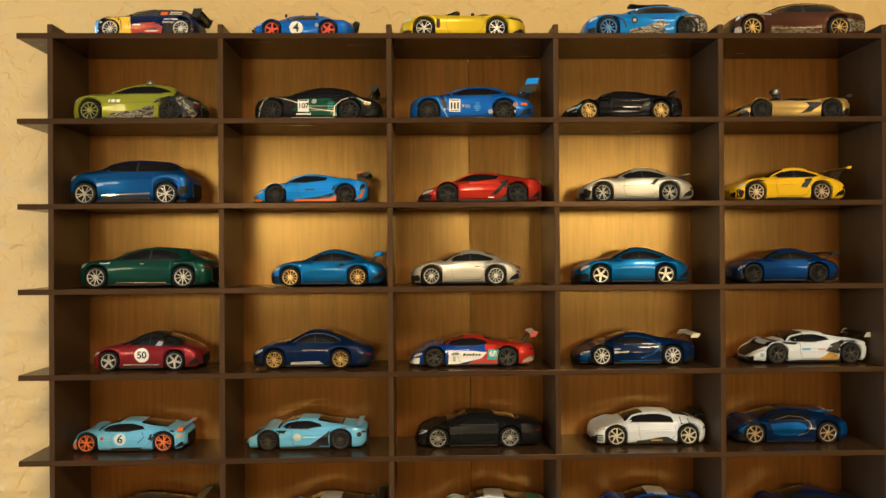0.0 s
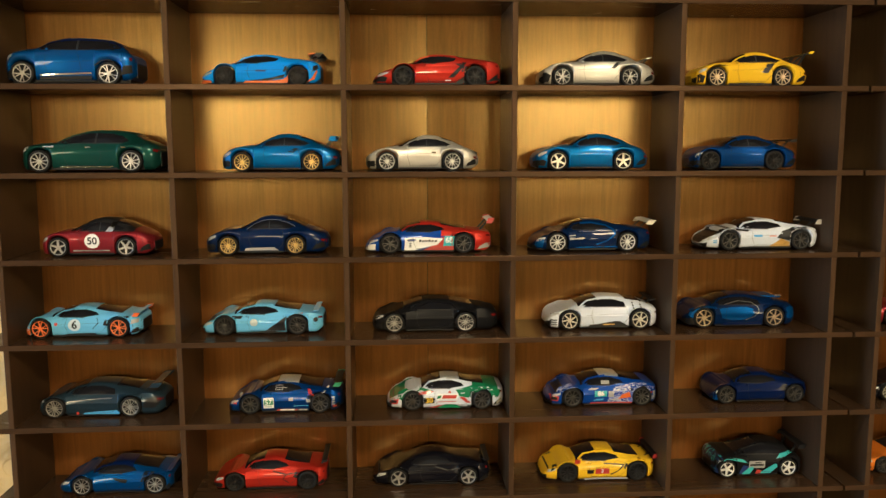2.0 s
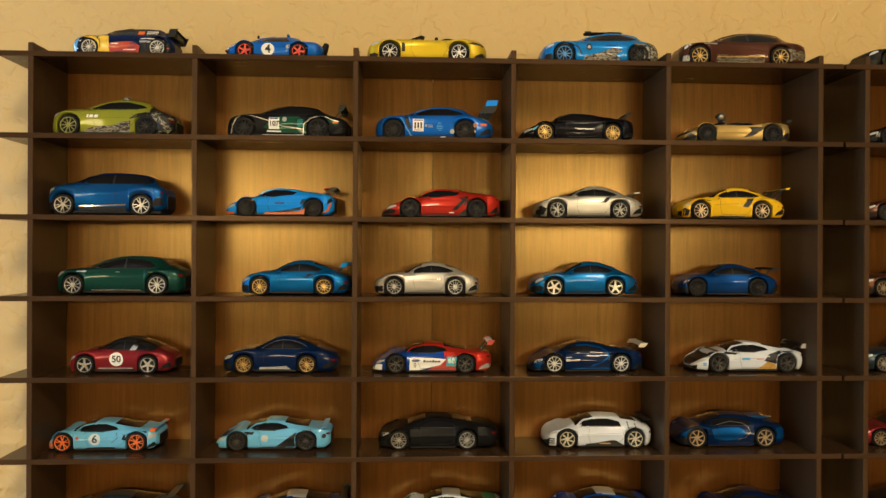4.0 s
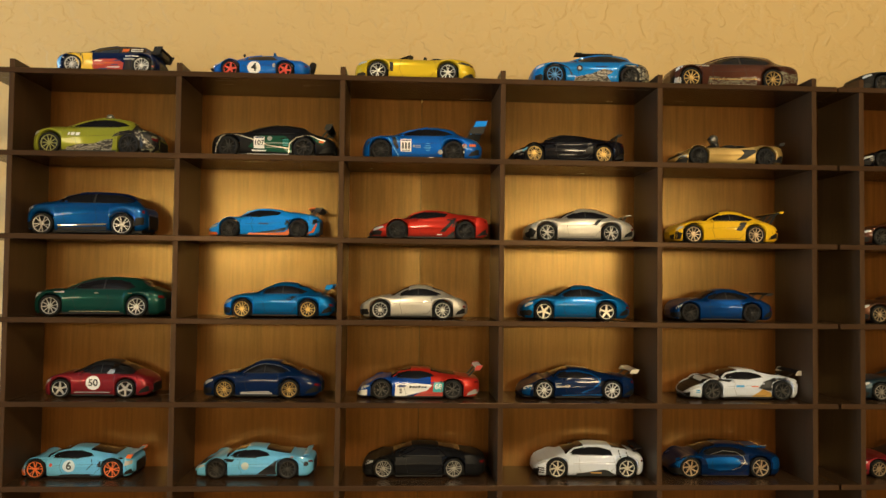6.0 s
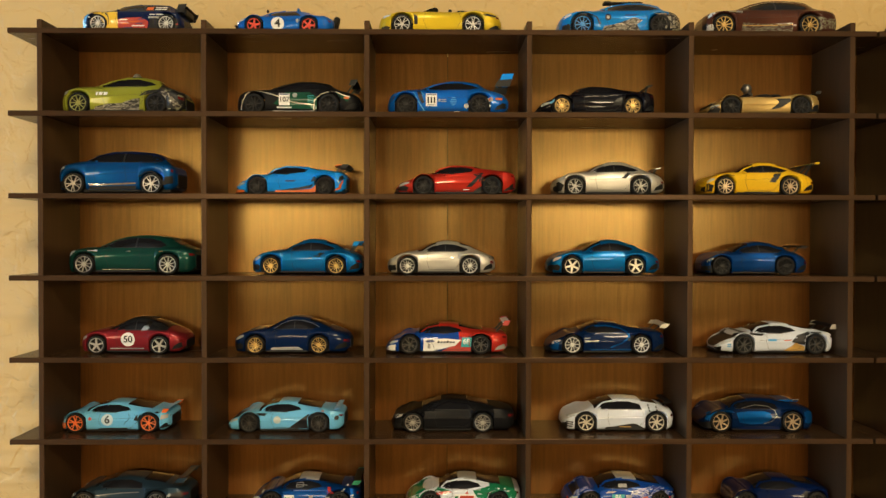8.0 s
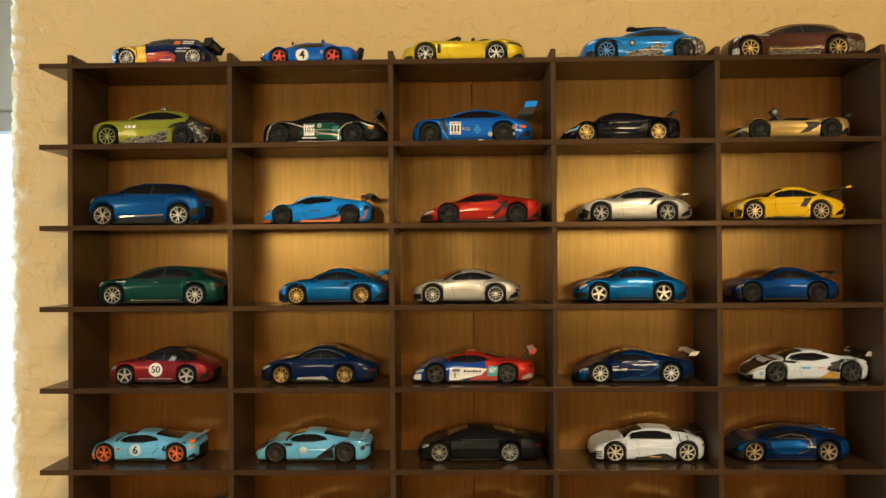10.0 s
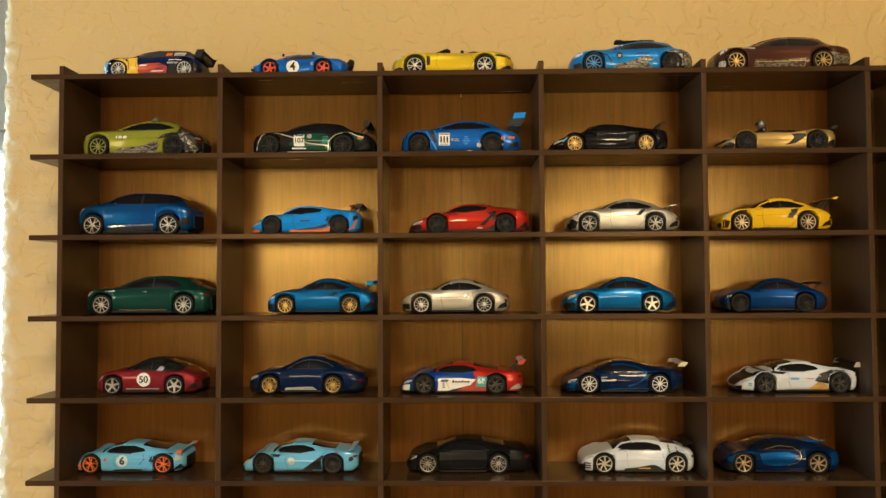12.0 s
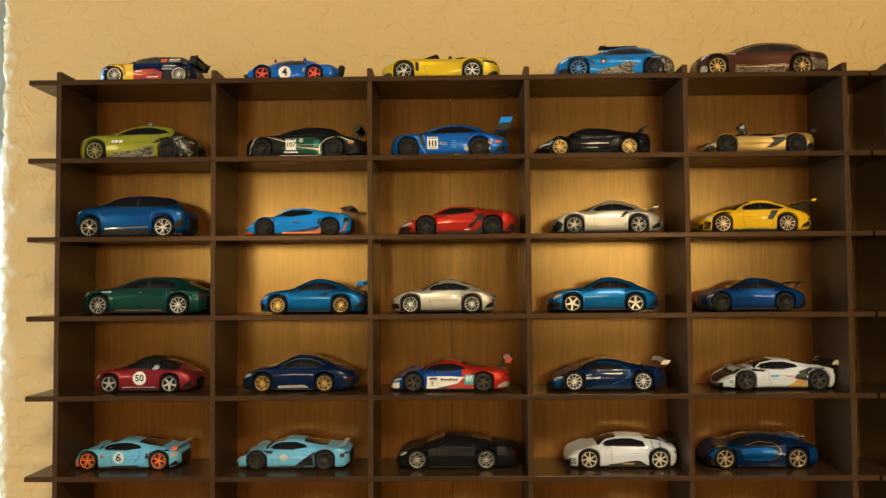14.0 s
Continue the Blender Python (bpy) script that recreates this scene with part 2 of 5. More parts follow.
# ---- model cars ----
def paint(name, colour, metal=0.25, rough=0.36, coat=0.5, coat_rough=0.05, spec=0.04):
    """Die-cast paint: a base coat with fine flakes and a slight unevenness under a clear coat."""
    m, nt, b = material(name)
    v = coords(nt, (1, 1, 1))
    fl = node(nt, "ShaderNodeTexNoise", Scale=5200.0, Detail=1.0)
    big = node(nt, "ShaderNodeTexNoise", Scale=120.0, Detail=2.0)
    for n in (fl, big):
        nt.links.new(v, n.inputs["Vector"])
    r = ramp(nt, [(0.3, tuple(c * 0.86 for c in colour)), (0.7, tuple(min(1.0, c * 1.08) for c in colour))])
    nt.links.new(fl.outputs["Fac"], r.inputs["Fac"])
    nt.links.new(r.outputs["Color"], b.inputs["Base Color"])
    rr = node(nt, "ShaderNodeMapRange")
    rr.inputs["To Min"].default_value, rr.inputs["To Max"].default_value = rough - 0.06, rough + 0.06
    nt.links.new(big.outputs["Fac"], rr.inputs["Value"])
    nt.links.new(rr.outputs["Result"], b.inputs["Roughness"])
    b.inputs["Metallic"].default_value = metal
    b.inputs["Coat Weight"].default_value = coat
    b.inputs["Specular IOR Level"].default_value = spec
    b.inputs["Coat Roughness"].default_value = coat_rough
    b.inputs["Coat IOR"].default_value = 1.39
    return m


def camouflage(name, a, b_, c_, scale=260.0):
    """Printed swirl of three colours."""
    m, nt, b = material(name)
    v = coords(nt, (1, 1, 2))
    n = node(nt, "ShaderNodeTexNoise", Scale=scale, Detail=2.5, Distortion=1.6)
    nt.links.new(v, n.inputs["Vector"])
    r = ramp(nt, [(0.0, a), (0.47, b_), (0.56, c_)])
    r.color_ramp.interpolation = "CONSTANT"
    nt.links.new(n.outputs["Fac"], r.inputs["Fac"])
    nt.links.new(r.outputs["Color"], b.inputs["Base Color"])
    b.inputs["Roughness"].default_value = 0.4
    b.inputs["Coat Weight"].default_value = 0.6
    b.inputs["Coat IOR"].default_value = 1.32
    b.inputs["Specular IOR Level"].default_value = 0.15
    return m


TINT = plain("tinted_window", (0.009, 0.009, 0.011), 0.12, 0.0, 0.1, spec=0.26)
SMOKE = plain("smoked_window", (0.04, 0.036, 0.032), 0.10, 0.0, 0.3, spec=0.3)
BLACK = plain("black_plastic", (0.008, 0.008, 0.0085), 0.5, spec=0.25)
SEAM = plain("panel_gap", (0.008, 0.008, 0.009), 0.6)
RUBBER = plain("tyre_rubber", (0.008, 0.008, 0.0085), 0.7, spec=0.2)
CHROME = plain("chrome", (0.75, 0.75, 0.74), 0.16, 1.0)
LAMP = plain("headlamp_lens", (0.55, 0.58, 0.60), 0.12, 0.3, 1.0)
REDLAMP = plain("tail_lamp_lens", (0.11, 0.006, 0.006), 0.15, 0.0, 0.4)
WHITE = plain("white_print", (0.75, 0.75, 0.73), 0.35, 0.0, 0.5)
INK = plain("black_print", (0.009, 0.009, 0.010), 0.42, 0.0, 0.1, spec=0.25)
ORANGE = plain("orange_print", (0.58, 0.115, 0.018), 0.45, 0.0, 0.1, spec=0.2)
REDP = plain("red_print", (0.40, 0.032, 0.022), 0.35, 0.0, 0.5)
GREENP = plain("green_print", (0.02, 0.20, 0.09), 0.35, 0.0, 0.5)
TEALP = plain("teal_print", (0.04, 0.36, 0.38), 0.35, 0.0, 0.5)
YELLOWP = plain("yellow_print", (0.75, 0.48, 0.03), 0.35, 0.0, 0.5)
LBLUEP = plain("light_blue_print", (0.06, 0.30, 0.62), 0.35, 0.0, 0.5)
NAVYP = plain("navy_print", (0.015, 0.03, 0.12), 0.35, 0.0, 0.5)
GREYP = plain("grey_print", (0.30, 0.30, 0.29), 0.35, 0.0, 0.5)
GOLDP = plain("gold_print", (0.55, 0.33, 0.08), 0.3, 0.6, 0.5)
R_SILVER = plain("silver_rim", (0.44, 0.435, 0.42), 0.32, 0.8)
R_DARK = plain("black_rim", (0.008, 0.008, 0.009), 0.42, spec=0.3)
R_GREY = plain("gunmetal_rim", (0.07, 0.066, 0.06), 0.36, 0.6)
R_GOLD = plain("gold_rim", (0.48, 0.32, 0.12), 0.32, 0.8)
R_PALE = plain("champagne_rim", (0.48, 0.36, 0.24), 0.33, 0.7)
R_WHITE = plain("white_rim", (0.62, 0.61, 0.58), 0.35)
R_STEEL = plain("steel_rim", (0.22, 0.215, 0.205), 0.34, 0.8)
R_CREAM = plain("cream_rim", (0.58, 0.53, 0.42), 0.3, 0.3)
R_RED = plain("red_rim", (0.65, 0.06, 0.035), 0.35)
R_ORANGE = plain("orange_rim", (0.75, 0.16, 0.04), 0.35)
R_BLUE = plain("blue_rim", (0.03, 0.22, 0.55), 0.35)
R_LIME = plain("lime_rim", (0.26, 0.27, 0.08), 0.35)

# shapes: along the car 0 nose, 1 front hub, 2 rear hub, 3 tail; up as a share of the height
SHAPES = {
    "rear_engine": dict(dip=0.7, 
        top=[(0, .35), (.12, .46), (.45, .575), (1, .67), (1.18, .715), (1.34, .845), (1.5, .965), (1.62, 1), (1.75, .98), (1.92, .89), (2.2, .765), (2.5, .66), (2.8, .575), (2.94, .51), (3, .40)],
        belt=[(0, .32), (.2, .46), (.6, .60), (1, .645), (1.3, .615), (2, .635), (2.35, .635), (2.75, .54), (3, .38)],
        glass=[[(1.30, .685), (1.40, .79), (1.51, .87), (1.60, .895), (1.60, .69)], [(1.615, .69), (1.615, .895), (1.74, .88), (1.87, .815), (1.98, .73), (1.91, .695)]],
        screen=(1.17, 1.46), rear=(1.84, 2.3), nose=0.38),
    "wedge": dict(dip=0.8, 
        top=[(0, .20), (.1, .31), (.3, .43), (.55, .53), (1, .64), (1.15, .75), (1.3, .895), (1.5, 1), (1.7, .97), (1.9, .885), (2.3, .83), (2.7, .78), (2.94, .70), (3, .60)],
        belt=[(0, .19), (.12, .31), (.4, .45), (.8, .56), (1.2, .60), (1.6, .61), (2, .70), (2.5, .74), (2.9, .68), (3, .56)],
        glass=[[(1.20, .715), (1.28, .845), (1.42, .92), (1.58, .925), (1.74, .86), (1.70, .77), (1.45, .70)]],
        screen=(1.13, 1.42), rear=(1.75, 2.2), nose=0.33),
    "mid_engine": dict(dip=0.8, 
        top=[(0, .22), (.1, .34), (.3, .455), (.6, .555), (.95, .635), (1.1, .74), (1.3, .92), (1.48, 1), (1.65, .97), (1.9, .84), (2.3, .765), (2.7, .715), (2.94, .66), (3, .58)],
        belt=[(0, .20), (.12, .34), (.35, .47), (.8, .60), (1.2, .62), (1.6, .62), (2, .70), (2.5, .71), (2.9, .64), (3, .55)],
        glass=[[(1.21, .71), (1.29, .835), (1.44, .91), (1.56, .91), (1.70, .83), (1.74, .75), (1.55, .685)]],
        screen=(1.13, 1.40), rear=(1.68, 2.1), nose=0.42),
    "grand_tourer": dict(
        top=[(0, .38), (.1, .53), (.5, .665), (1, .725), (1.2, .755), (1.4, .88), (1.58, .98), (1.72, 1), (1.9, .96), (2.15, .825), (2.42, .70), (2.7, .635), (2.93, .565), (3, .44)],
        belt=[(0, .34), (.25, .56), (1, .66), (1.5, .64), (2, .67), (2.35, .665), (2.75, .58), (3, .42)],
        glass=[[(1.24, .72), (1.42, .855), (1.6, .93), (1.76, .925), (1.92, .84), (2.0, .76), (1.88, .725)]],
        screen=(1.15, 1.55), rear=(2.05, 2.45), nose=0.46),
    "sedan": dict(
        top=[(0, .43), (.08, .56), (.5, .64), (1, .685), (1.17, .715), (1.34, .86), (1.5, .965), (1.66, 1), (1.86, .98), (2.08, .905), (2.4, .775), (2.7, .69), (2.94, .62), (3, .48)],
        belt=[(0, .41), (.25, .58), (1, .645), (2, .66), (2.5, .655), (2.9, .58), (3, .48)],
        glass=[[(1.22, .695), (1.38, .84), (1.52, .915), (1.60, .93), (1.60, .695)], [(1.62, .695), (1.62, .93), (1.78, .915), (1.9, .85), (1.98, .74), (1.92, .70)]],
        screen=(1.12, 1.48), rear=(2.12, 2.45), nose=0.50),
    "suv": dict(
        top=[(0, .42), (.08, .58), (.5, .685), (.95, .725), (1.1, .77), (1.3, .91), (1.48, .985), (1.64, 1), (1.95, .965), (2.35, .86), (2.65, .73), (2.88, .60), (3, .46)],
        belt=[(0, .42), (.2, .60), (1, .68), (2, .70), (2.5, .68), (2.9, .6), (3, .48)],
        glass=[[(1.19, .74), (1.31, .86), (1.48, .925), (1.62, .935), (1.62, .73)], [(1.645, .73), (1.645, .935), (1.95, .915), (2.25, .85), (2.42, .76), (2.2, .735)]],
        screen=(1.06, 1.42), rear=(2.4, 2.8), nose=0.52),
    "hyper": dict(dip=0.6, 
        top=[(0, .30), (.1, .42), (.3, .53), (.6, .61), (1, .69), (1.2, .84), (1.4, .97), (1.55, 1), (1.75, .97), (1.97, .89), (2.5, .765), (2.9, .68), (3, .58)],
        belt=[(0, .28), (.12, .43), (.3, .54), (.8, .64), (1.3, .66), (1.7, .67), (2, .72), (2.5, .72), (3, .56)],
        glass=[[(1.21, .72), (1.31, .85), (1.46, .92), (1.62, .92), (1.78, .84), (1.80, .71)]],
        screen=(1.13, 1.40), rear=(1.8, 2.2), nose=0.44),
    "hatch": dict(
        top=[(0, .40), (.15, .58), (.7, .68), (1, .73), (1.15, .77), (1.35, .92), (1.6, 1), (2, .975), (2.4, .88), (2.75, .74), (2.95, .62), (3, .5)],
        belt=[(0, .38), (.2, .55), (1, .66), (1.5, .66), (2, .69), (2.6, .66), (3, .48)],
        glass=[[(1.20, .72), (1.37, .87), (1.55, .93), (1.65, .93), (1.65, .71)], [(1.68, .71), (1.68, .93), (1.95, .92), (2.15, .84), (2.2, .75), (2.0, .71)]],
        screen=(1.08, 1.48), rear=(2.3, 2.7), nose=0.48),
    "classic": dict(
        top=[(0, .42), (.2, .57), (.8, .70), (1.1, .73), (1.25, .86), (1.5, .98), (1.75, 1), (1.95, .95), (2.1, .84), (2.5, .78), (2.9, .70), (3, .55)],
        belt=[(0, .40), (.2, .54), (1, .68), (1.5, .68), (2, .72), (2.6, .72), (3, .52)],
        glass=[[(1.16, .73), (1.33, .88), (1.5, .93), (1.75, .93), (1.85, .74)]],
        screen=(1.1, 1.42), rear=(1.95, 2.15), nose=0.46),
    "roadster": dict(
        top=[(0, .48), (.1, .66), (.5, .80), (1, .87), (1.3, .88), (1.6, .84), (1.9, .87), (2.1, .97), (2.3, .96), (2.7, .84), (2.95, .70), (3, .55)],
        belt=[(0, .44), (.2, .68), (1, .82), (1.3, .84), (1.8, .82), (2.1, .87), (2.5, .84), (2.9, .68), (3, .5)],
        glass=[], screen=None, rear=None, nose=0.46),
    "speedster": dict(dip=0.6, 
        top=[(0, .30), (.3, .52), (.7, .68), (1, .80), (1.2, .88), (1.4, .92), (1.6, .86), (1.8, .9), (2.0, 1), (2.4, .97), (2.8, .88), (3, .75)],
        belt=[(0, .28), (.4, .50), (.8, .70), (1.2, .76), (1.6, .78), (2, .88), (2.5, .9), (2.9, .8), (3, .7)],
        glass=[], screen=None, rear=None, nose=0.46),
}
WIDTH = [(0, 0), (.10, .55), (.35, .85), (.8, .985), (1.05, .99), (1.5, .935), (2, 1), (2.4, .985), (2.7, .94), (2.9, .83), (3, .64)]


def curve_through(points, x):
    """A smooth curve through points (Catmull-Rom with flattened overshoot)."""
    px, py = [p[0] for p in points], [p[1] for p in points]
    d = np.diff(py) / np.diff(px)
    s = np.zeros(len(px))
    s[0], s[-1] = d[0], d[-1]
    for i in range(1, len(px) - 1):
        s[i] = 0.0 if d[i - 1] * d[i] <= 0 else 2 * d[i - 1] * d[i] / (d[i - 1] + d[i])
    x = np.clip(np.asarray(x, float), px[0], px[-1])
    i = np.clip(np.searchsorted(px, x, side="right") - 1, 0, len(px) - 2)
    h = np.take(np.diff(px), i)
    u = (x - np.take(px, i)) / h
    a, b = np.take(py, i), np.take(py, i + 1)
    return (2 * u**3 - 3 * u**2 + 1) * a + (u**3 - 2 * u**2 + u) * h * s[i] + (-2 * u**3 + 3 * u**2) * b + (u**3 - u**2) * h * s[i + 1]


MM = 0.001


class Shell:
    """The skin of one car in millimetres: x from the nose, y across (the near side is negative), z up."""

    def __init__(self, style, nose, front, rear, tail, height, tyre, half, low):
        self.shape, self.roof = SHAPES[style], None
        self.crease = style in ("mid_engine", "wedge", "hyper", "speedster")
        self.grille = style in ("mid_engine", "wedge", "hyper", "rear_engine", "sedan")
        self.marks = np.array([nose, front, rear, tail]) - nose
        self.length, self.height, self.tyre, self.half = tail - nose, height, tyre, half
        fx, rx = self.marks[1], self.marks[2]
        arch = tyre + 0.8
        xs = set(np.linspace(0, self.length, 56).round(3)) | {0.15, 0.5, 1.0, self.length - 0.25, self.length - 0.8}
        for hub in (fx, rx):
            xs |= {round(hub + arch * math.sin(a), 3) for a in np.linspace(-math.pi / 2, math.pi / 2, 21)} | {round(hub - arch - 0.02, 3), round(hub + arch + 0.02, 3)}
        self.xs = np.array(sorted(x for x in xs if 0 <= x <= self.length))
        s = self.s_of(self.xs)
        top = curve_through(self.shape["top"], s) * height
        belt = curve_through(self.shape["belt"], s) * height
        plan = curve_through([(a, self.shape["nose"] + (1 - self.shape["nose"]) * b if a < 1 else b) for a, b in WIDTH], s) * half
        floor_ = np.full_like(self.xs, low)
        floor_ += 2.0 * np.clip(1 - self.xs / 3.0, 0, 1) ** 2 + 3.0 * np.clip(1 - (self.length - self.xs) / 5.0, 0, 1) ** 2
        for hub in (fx, rx):
            d = np.abs(self.xs - hub)
            edge = np.sqrt(np.clip(arch**2 - d**2, 0, None))
            floor_ = np.maximum(floor_, np.where(d <= arch, tyre + edge, 0))
            lip = arch + 0.6
            bulge = np.where(d < lip, tyre + np.sqrt(np.clip(lip**2 - d**2, 0, None)), 0)
            belt = np.maximum(belt, bulge)
        dip = np.where(s < 1.02, self.shape.get("dip", -0.25), -0.25)
        top = np.where((s < 1.0) & (self.shape.get("dip", 0) > 0), top - 0.035 * height * np.sin(np.pi * np.clip(s, 0, 1)), top)
        top = np.maximum(top, belt - dip)
        taper = curve_through([(0, .9), (1, .9), (1.4, 1), (1.75, 1), (2.1, .9), (2.5, .68), (3, .55)], s)
        rings = []
        tuck = 0.05 * np.clip(1 - np.abs(s - 1.5) / 0.36, 0, 1) ** 0.5
        for zl, zs, zt, w in zip(floor_, belt, top, plan):
            k = tuck[len(rings)]
            h = zs - zl
            g = min(1.0, max(0.0, (zt - zs) / (0.2 * height)))
            g = g * g * (3 - 2 * g)
            b, wr, c = (0.87 + 0.02 * g) * w, (0.70 - 0.12 * g) * w, zt - zs
            t = taper[len(rings)]
            b, wr = b * (1 - g * (1 - t) * 0.45), wr * (1 - g * (1 - t))
            rings.append([(0, zl), (0.78 * w, zl), (0.875 * w, zl), ((0.94 + 0.2 * k) * w, zl + 0.15 * h), ((0.982 - k) * w, zl + 0.38 * h), ((1.0 - 0.5 * k) * w, zl + 0.60 * h),
                          ((0.975 - 0.02 * self.crease) * w, zl + 0.82 * h), ((0.905 - 0.015 * self.crease) * w, zs), (b, zs + c * (0.28 - 0.20 * g)), ((b + wr) / 2 + 0.015 * w, zs + c * (0.60 - 0.11 * g)),
                          (wr, zs + c * (0.84 + 0.02 * g)), (wr * 0.88, zs + c * (0.93 + 0.03 * g)), (wr * 0.5, zs + c * 0.99), (0, zt)])
        self.rings = np.array(rings)

    def s_of(self, x):
        return np.interp(x, self.marks, (0, 1, 2, 3))

    def at(self, s, v):
        return float(np.interp(s, (0, 1, 2, 3), self.marks)), v * self.height

    def ring_at(self, x):
        x = min(max(x, 0.0), self.length)
        i = int(np.clip(np.searchsorted(self.xs, x) - 1, 0, len(self.xs) - 2))
        u = (x - self.xs[i]) / (self.xs[i + 1] - self.xs[i])
        return self.rings[i] * (1 - u) + self.rings[i + 1] * u

    def side(self, x, z):
        r = self.ring_at(x)
        zz = np.maximum.accumulate(r[3:12, 1]) + np.arange(9) * 1e-5
        return float(np.interp(z, zz, r[3:12, 0]))

    def top(self, x, y=0.0):
        r = self.ring_at(x)[6:]
        return float(np.interp(abs(y), r[::-1, 0], r[::-1, 1]))

    def skin(self):
        """Meshes of the skin, by name: the body and what is set into it."""
        n = self.rings.shape[1]
        s_mid = self.s_of((self.xs[:-1] + self.xs[1:]) / 2)
        groups = {"body": [], "windscreen": [], "rear_window": [], "cockpit": [], "lower_grille": []}
        groups.update({r[0]: [] for r in self.roof or ()})
        sc, re = self.shape["screen"], self.shape["rear"]
        for i, s in enumerate(s_mid):
            for k in range(n - 1):
                kind = "body"
                if sc and k >= 9 and sc[0] < s < sc[1]:
                    kind = "windscreen"
                elif re and k >= 10 and re[0] < s < re[1]:
                    kind = "rear_window"
                else:
                    for name, s0, s1, low_k, _ in self.roof or ():
                        if k >= low_k and s0 < s < s1:
                            kind = name
                if self.grille and 2 <= k <= 4 and s < 0.15:
                    kind = "lower_grille"
                if not sc and k >= 9 and 1.33 < s < 1.98:
                    kind = "cockpit"
                groups[kind].append((i, k))
        meshes = {}
        for kind, cells in groups.items():
            if not cells:
                continue
            bm = bmesh.new()
            made = {}

            def vert(i, k, side):
                key = (i, k, side if 0 < k < n - 1 else 0)
                if key not in made:
                    y, z = self.rings[i, k]
                    z -= 2.2 if kind == "cockpit" and k > 9 else 0
                    made[key] = bm.verts.new((self.xs[i] * MM, (-side if 0 < k < n - 1 else 0) * y * MM, z * MM))
                return made[key]
            for i, k in cells:
                for side in (1, -1):
                    q = [vert(i, k, side), vert(i + 1, k, side), vert(i + 1, k + 1, side), vert(i, k + 1, side)]
                    f = bm.faces.new(q if side == 1 else q[::-1])
                    f.smooth = True
            if kind == "body":
                for i in (0, len(self.xs) - 1):
                    loop = [vert(i, k, 1) for k in range(n)] + [vert(i, k, -1) for k in range(n - 2, 0, -1)]
                    f = bm.faces.new(loop if i else loop[::-1])
                    f.smooth = False
                for e in bm.edges:
                    if len(e.link_faces) == 2:
                        a, b = e.link_faces
                        if a.normal.length and b.normal.length and a.normal.angle(b.normal, 0) > radians(50):
                            e.smooth = False
            if kind == "body" and self.crease:
                for i in range(len(self.xs) - 1):
                    if 1.12 < s_mid[i] < 2.75:
                        for k in (5, 7):
                            for side in (1, -1):
                                a, b = made.get((i, k, side)), made.get((i + 1, k, side))
                                e = bm.edges.get((a, b)) if a and b else None
                                if e:
                                    e.smooth = False
            bm.normal_update()
            meshes[kind] = bm
        return meshes

    def patch(self, outline, lift=0.10):
        """A thin sheet on the near side with this outline in mm (x, z), laid on the skin."""
        bm = bmesh.new()
        f = bm.faces.new([bm.verts.new((x, 0, z)) for x, z in outline])
        x0, x1 = min(p[0] for p in outline), max(p[0] for p in outline)
        z0, z1 = min(p[1] for p in outline), max(p[1] for p in outline)
        for axis, a, b, step in ((0, x0, x1, 1.3), (2, z0, z1, 0.9)):
            for i in range(1, int((b - a) / step) + 1):
                c = a + (b - a) * i / (int((b - a) / step) + 1)
                bmesh.ops.bisect_plane(bm, geom=bm.verts[:] + bm.edges[:] + bm.faces[:], plane_co=(c if axis == 0 else 0, 0, c if axis == 2 else 0), plane_no=(axis == 0, 0, axis == 2))
        for v in bm.verts:
            x, z = v.co.x, v.co.z
            v.co = (x * MM, -(self.side(x, z) + lift) * MM, z * MM)
        for f in bm.faces:
            f.smooth = True
        bm.normal_update()
        if sum(f.normal.y for f in bm.faces) > 0:
            bmesh.ops.reverse_faces(bm, faces=bm.faces[:])
        return bm


RIMS = {}


def lathe(profile, steps=28):
    """A ring turned about y from (radius, y) points, in mm."""
    bm = bmesh.new()
    rows = [[bm.verts.new((r * math.cos(a) * MM, y * MM, r * math.sin(a) * MM)) for a in np.linspace(0, 2 * math.pi, steps, endpoint=False)] for r, y in profile]
    for a, b in zip(rows, rows[1:]):
        for i in range(steps):
            bm.faces.new((a[i], a[(i + 1) % steps], b[(i + 1) % steps], b[i])).smooth = True
    bm.faces.new(rows[-1][::-1])
    bmesh.ops.recalc_face_normals(bm, faces=bm.faces[:])
    return bm


def spoke(bm, angle, r0, r1, w0, w1, y0, y1, skew=0.0):
    """A tapered bar from the hub outwards."""
    ca, sa = math.cos(angle), math.sin(angle)
    cb, sb = math.cos(angle + skew), math.sin(angle + skew)
    vs = []
    for r, w, c, s, y in ((r0, w0, ca, sa, y0), (r1, w1, cb, sb, y1)):
        for t, d in ((-w, 0), (w, 0), (w, 0.7), (-w, 0.7)):
            vs.append(bm.verts.new(((r * c - t * s) * MM, (y + d) * MM, (r * s + t * c) * MM)))
    for q in ((0, 1, 5, 4), (1, 2, 6, 5), (2, 3, 7, 6), (3, 0, 4, 7), (0, 3, 2, 1), (4, 5, 6, 7)):
        bm.faces.new([vs[i] for i in q])


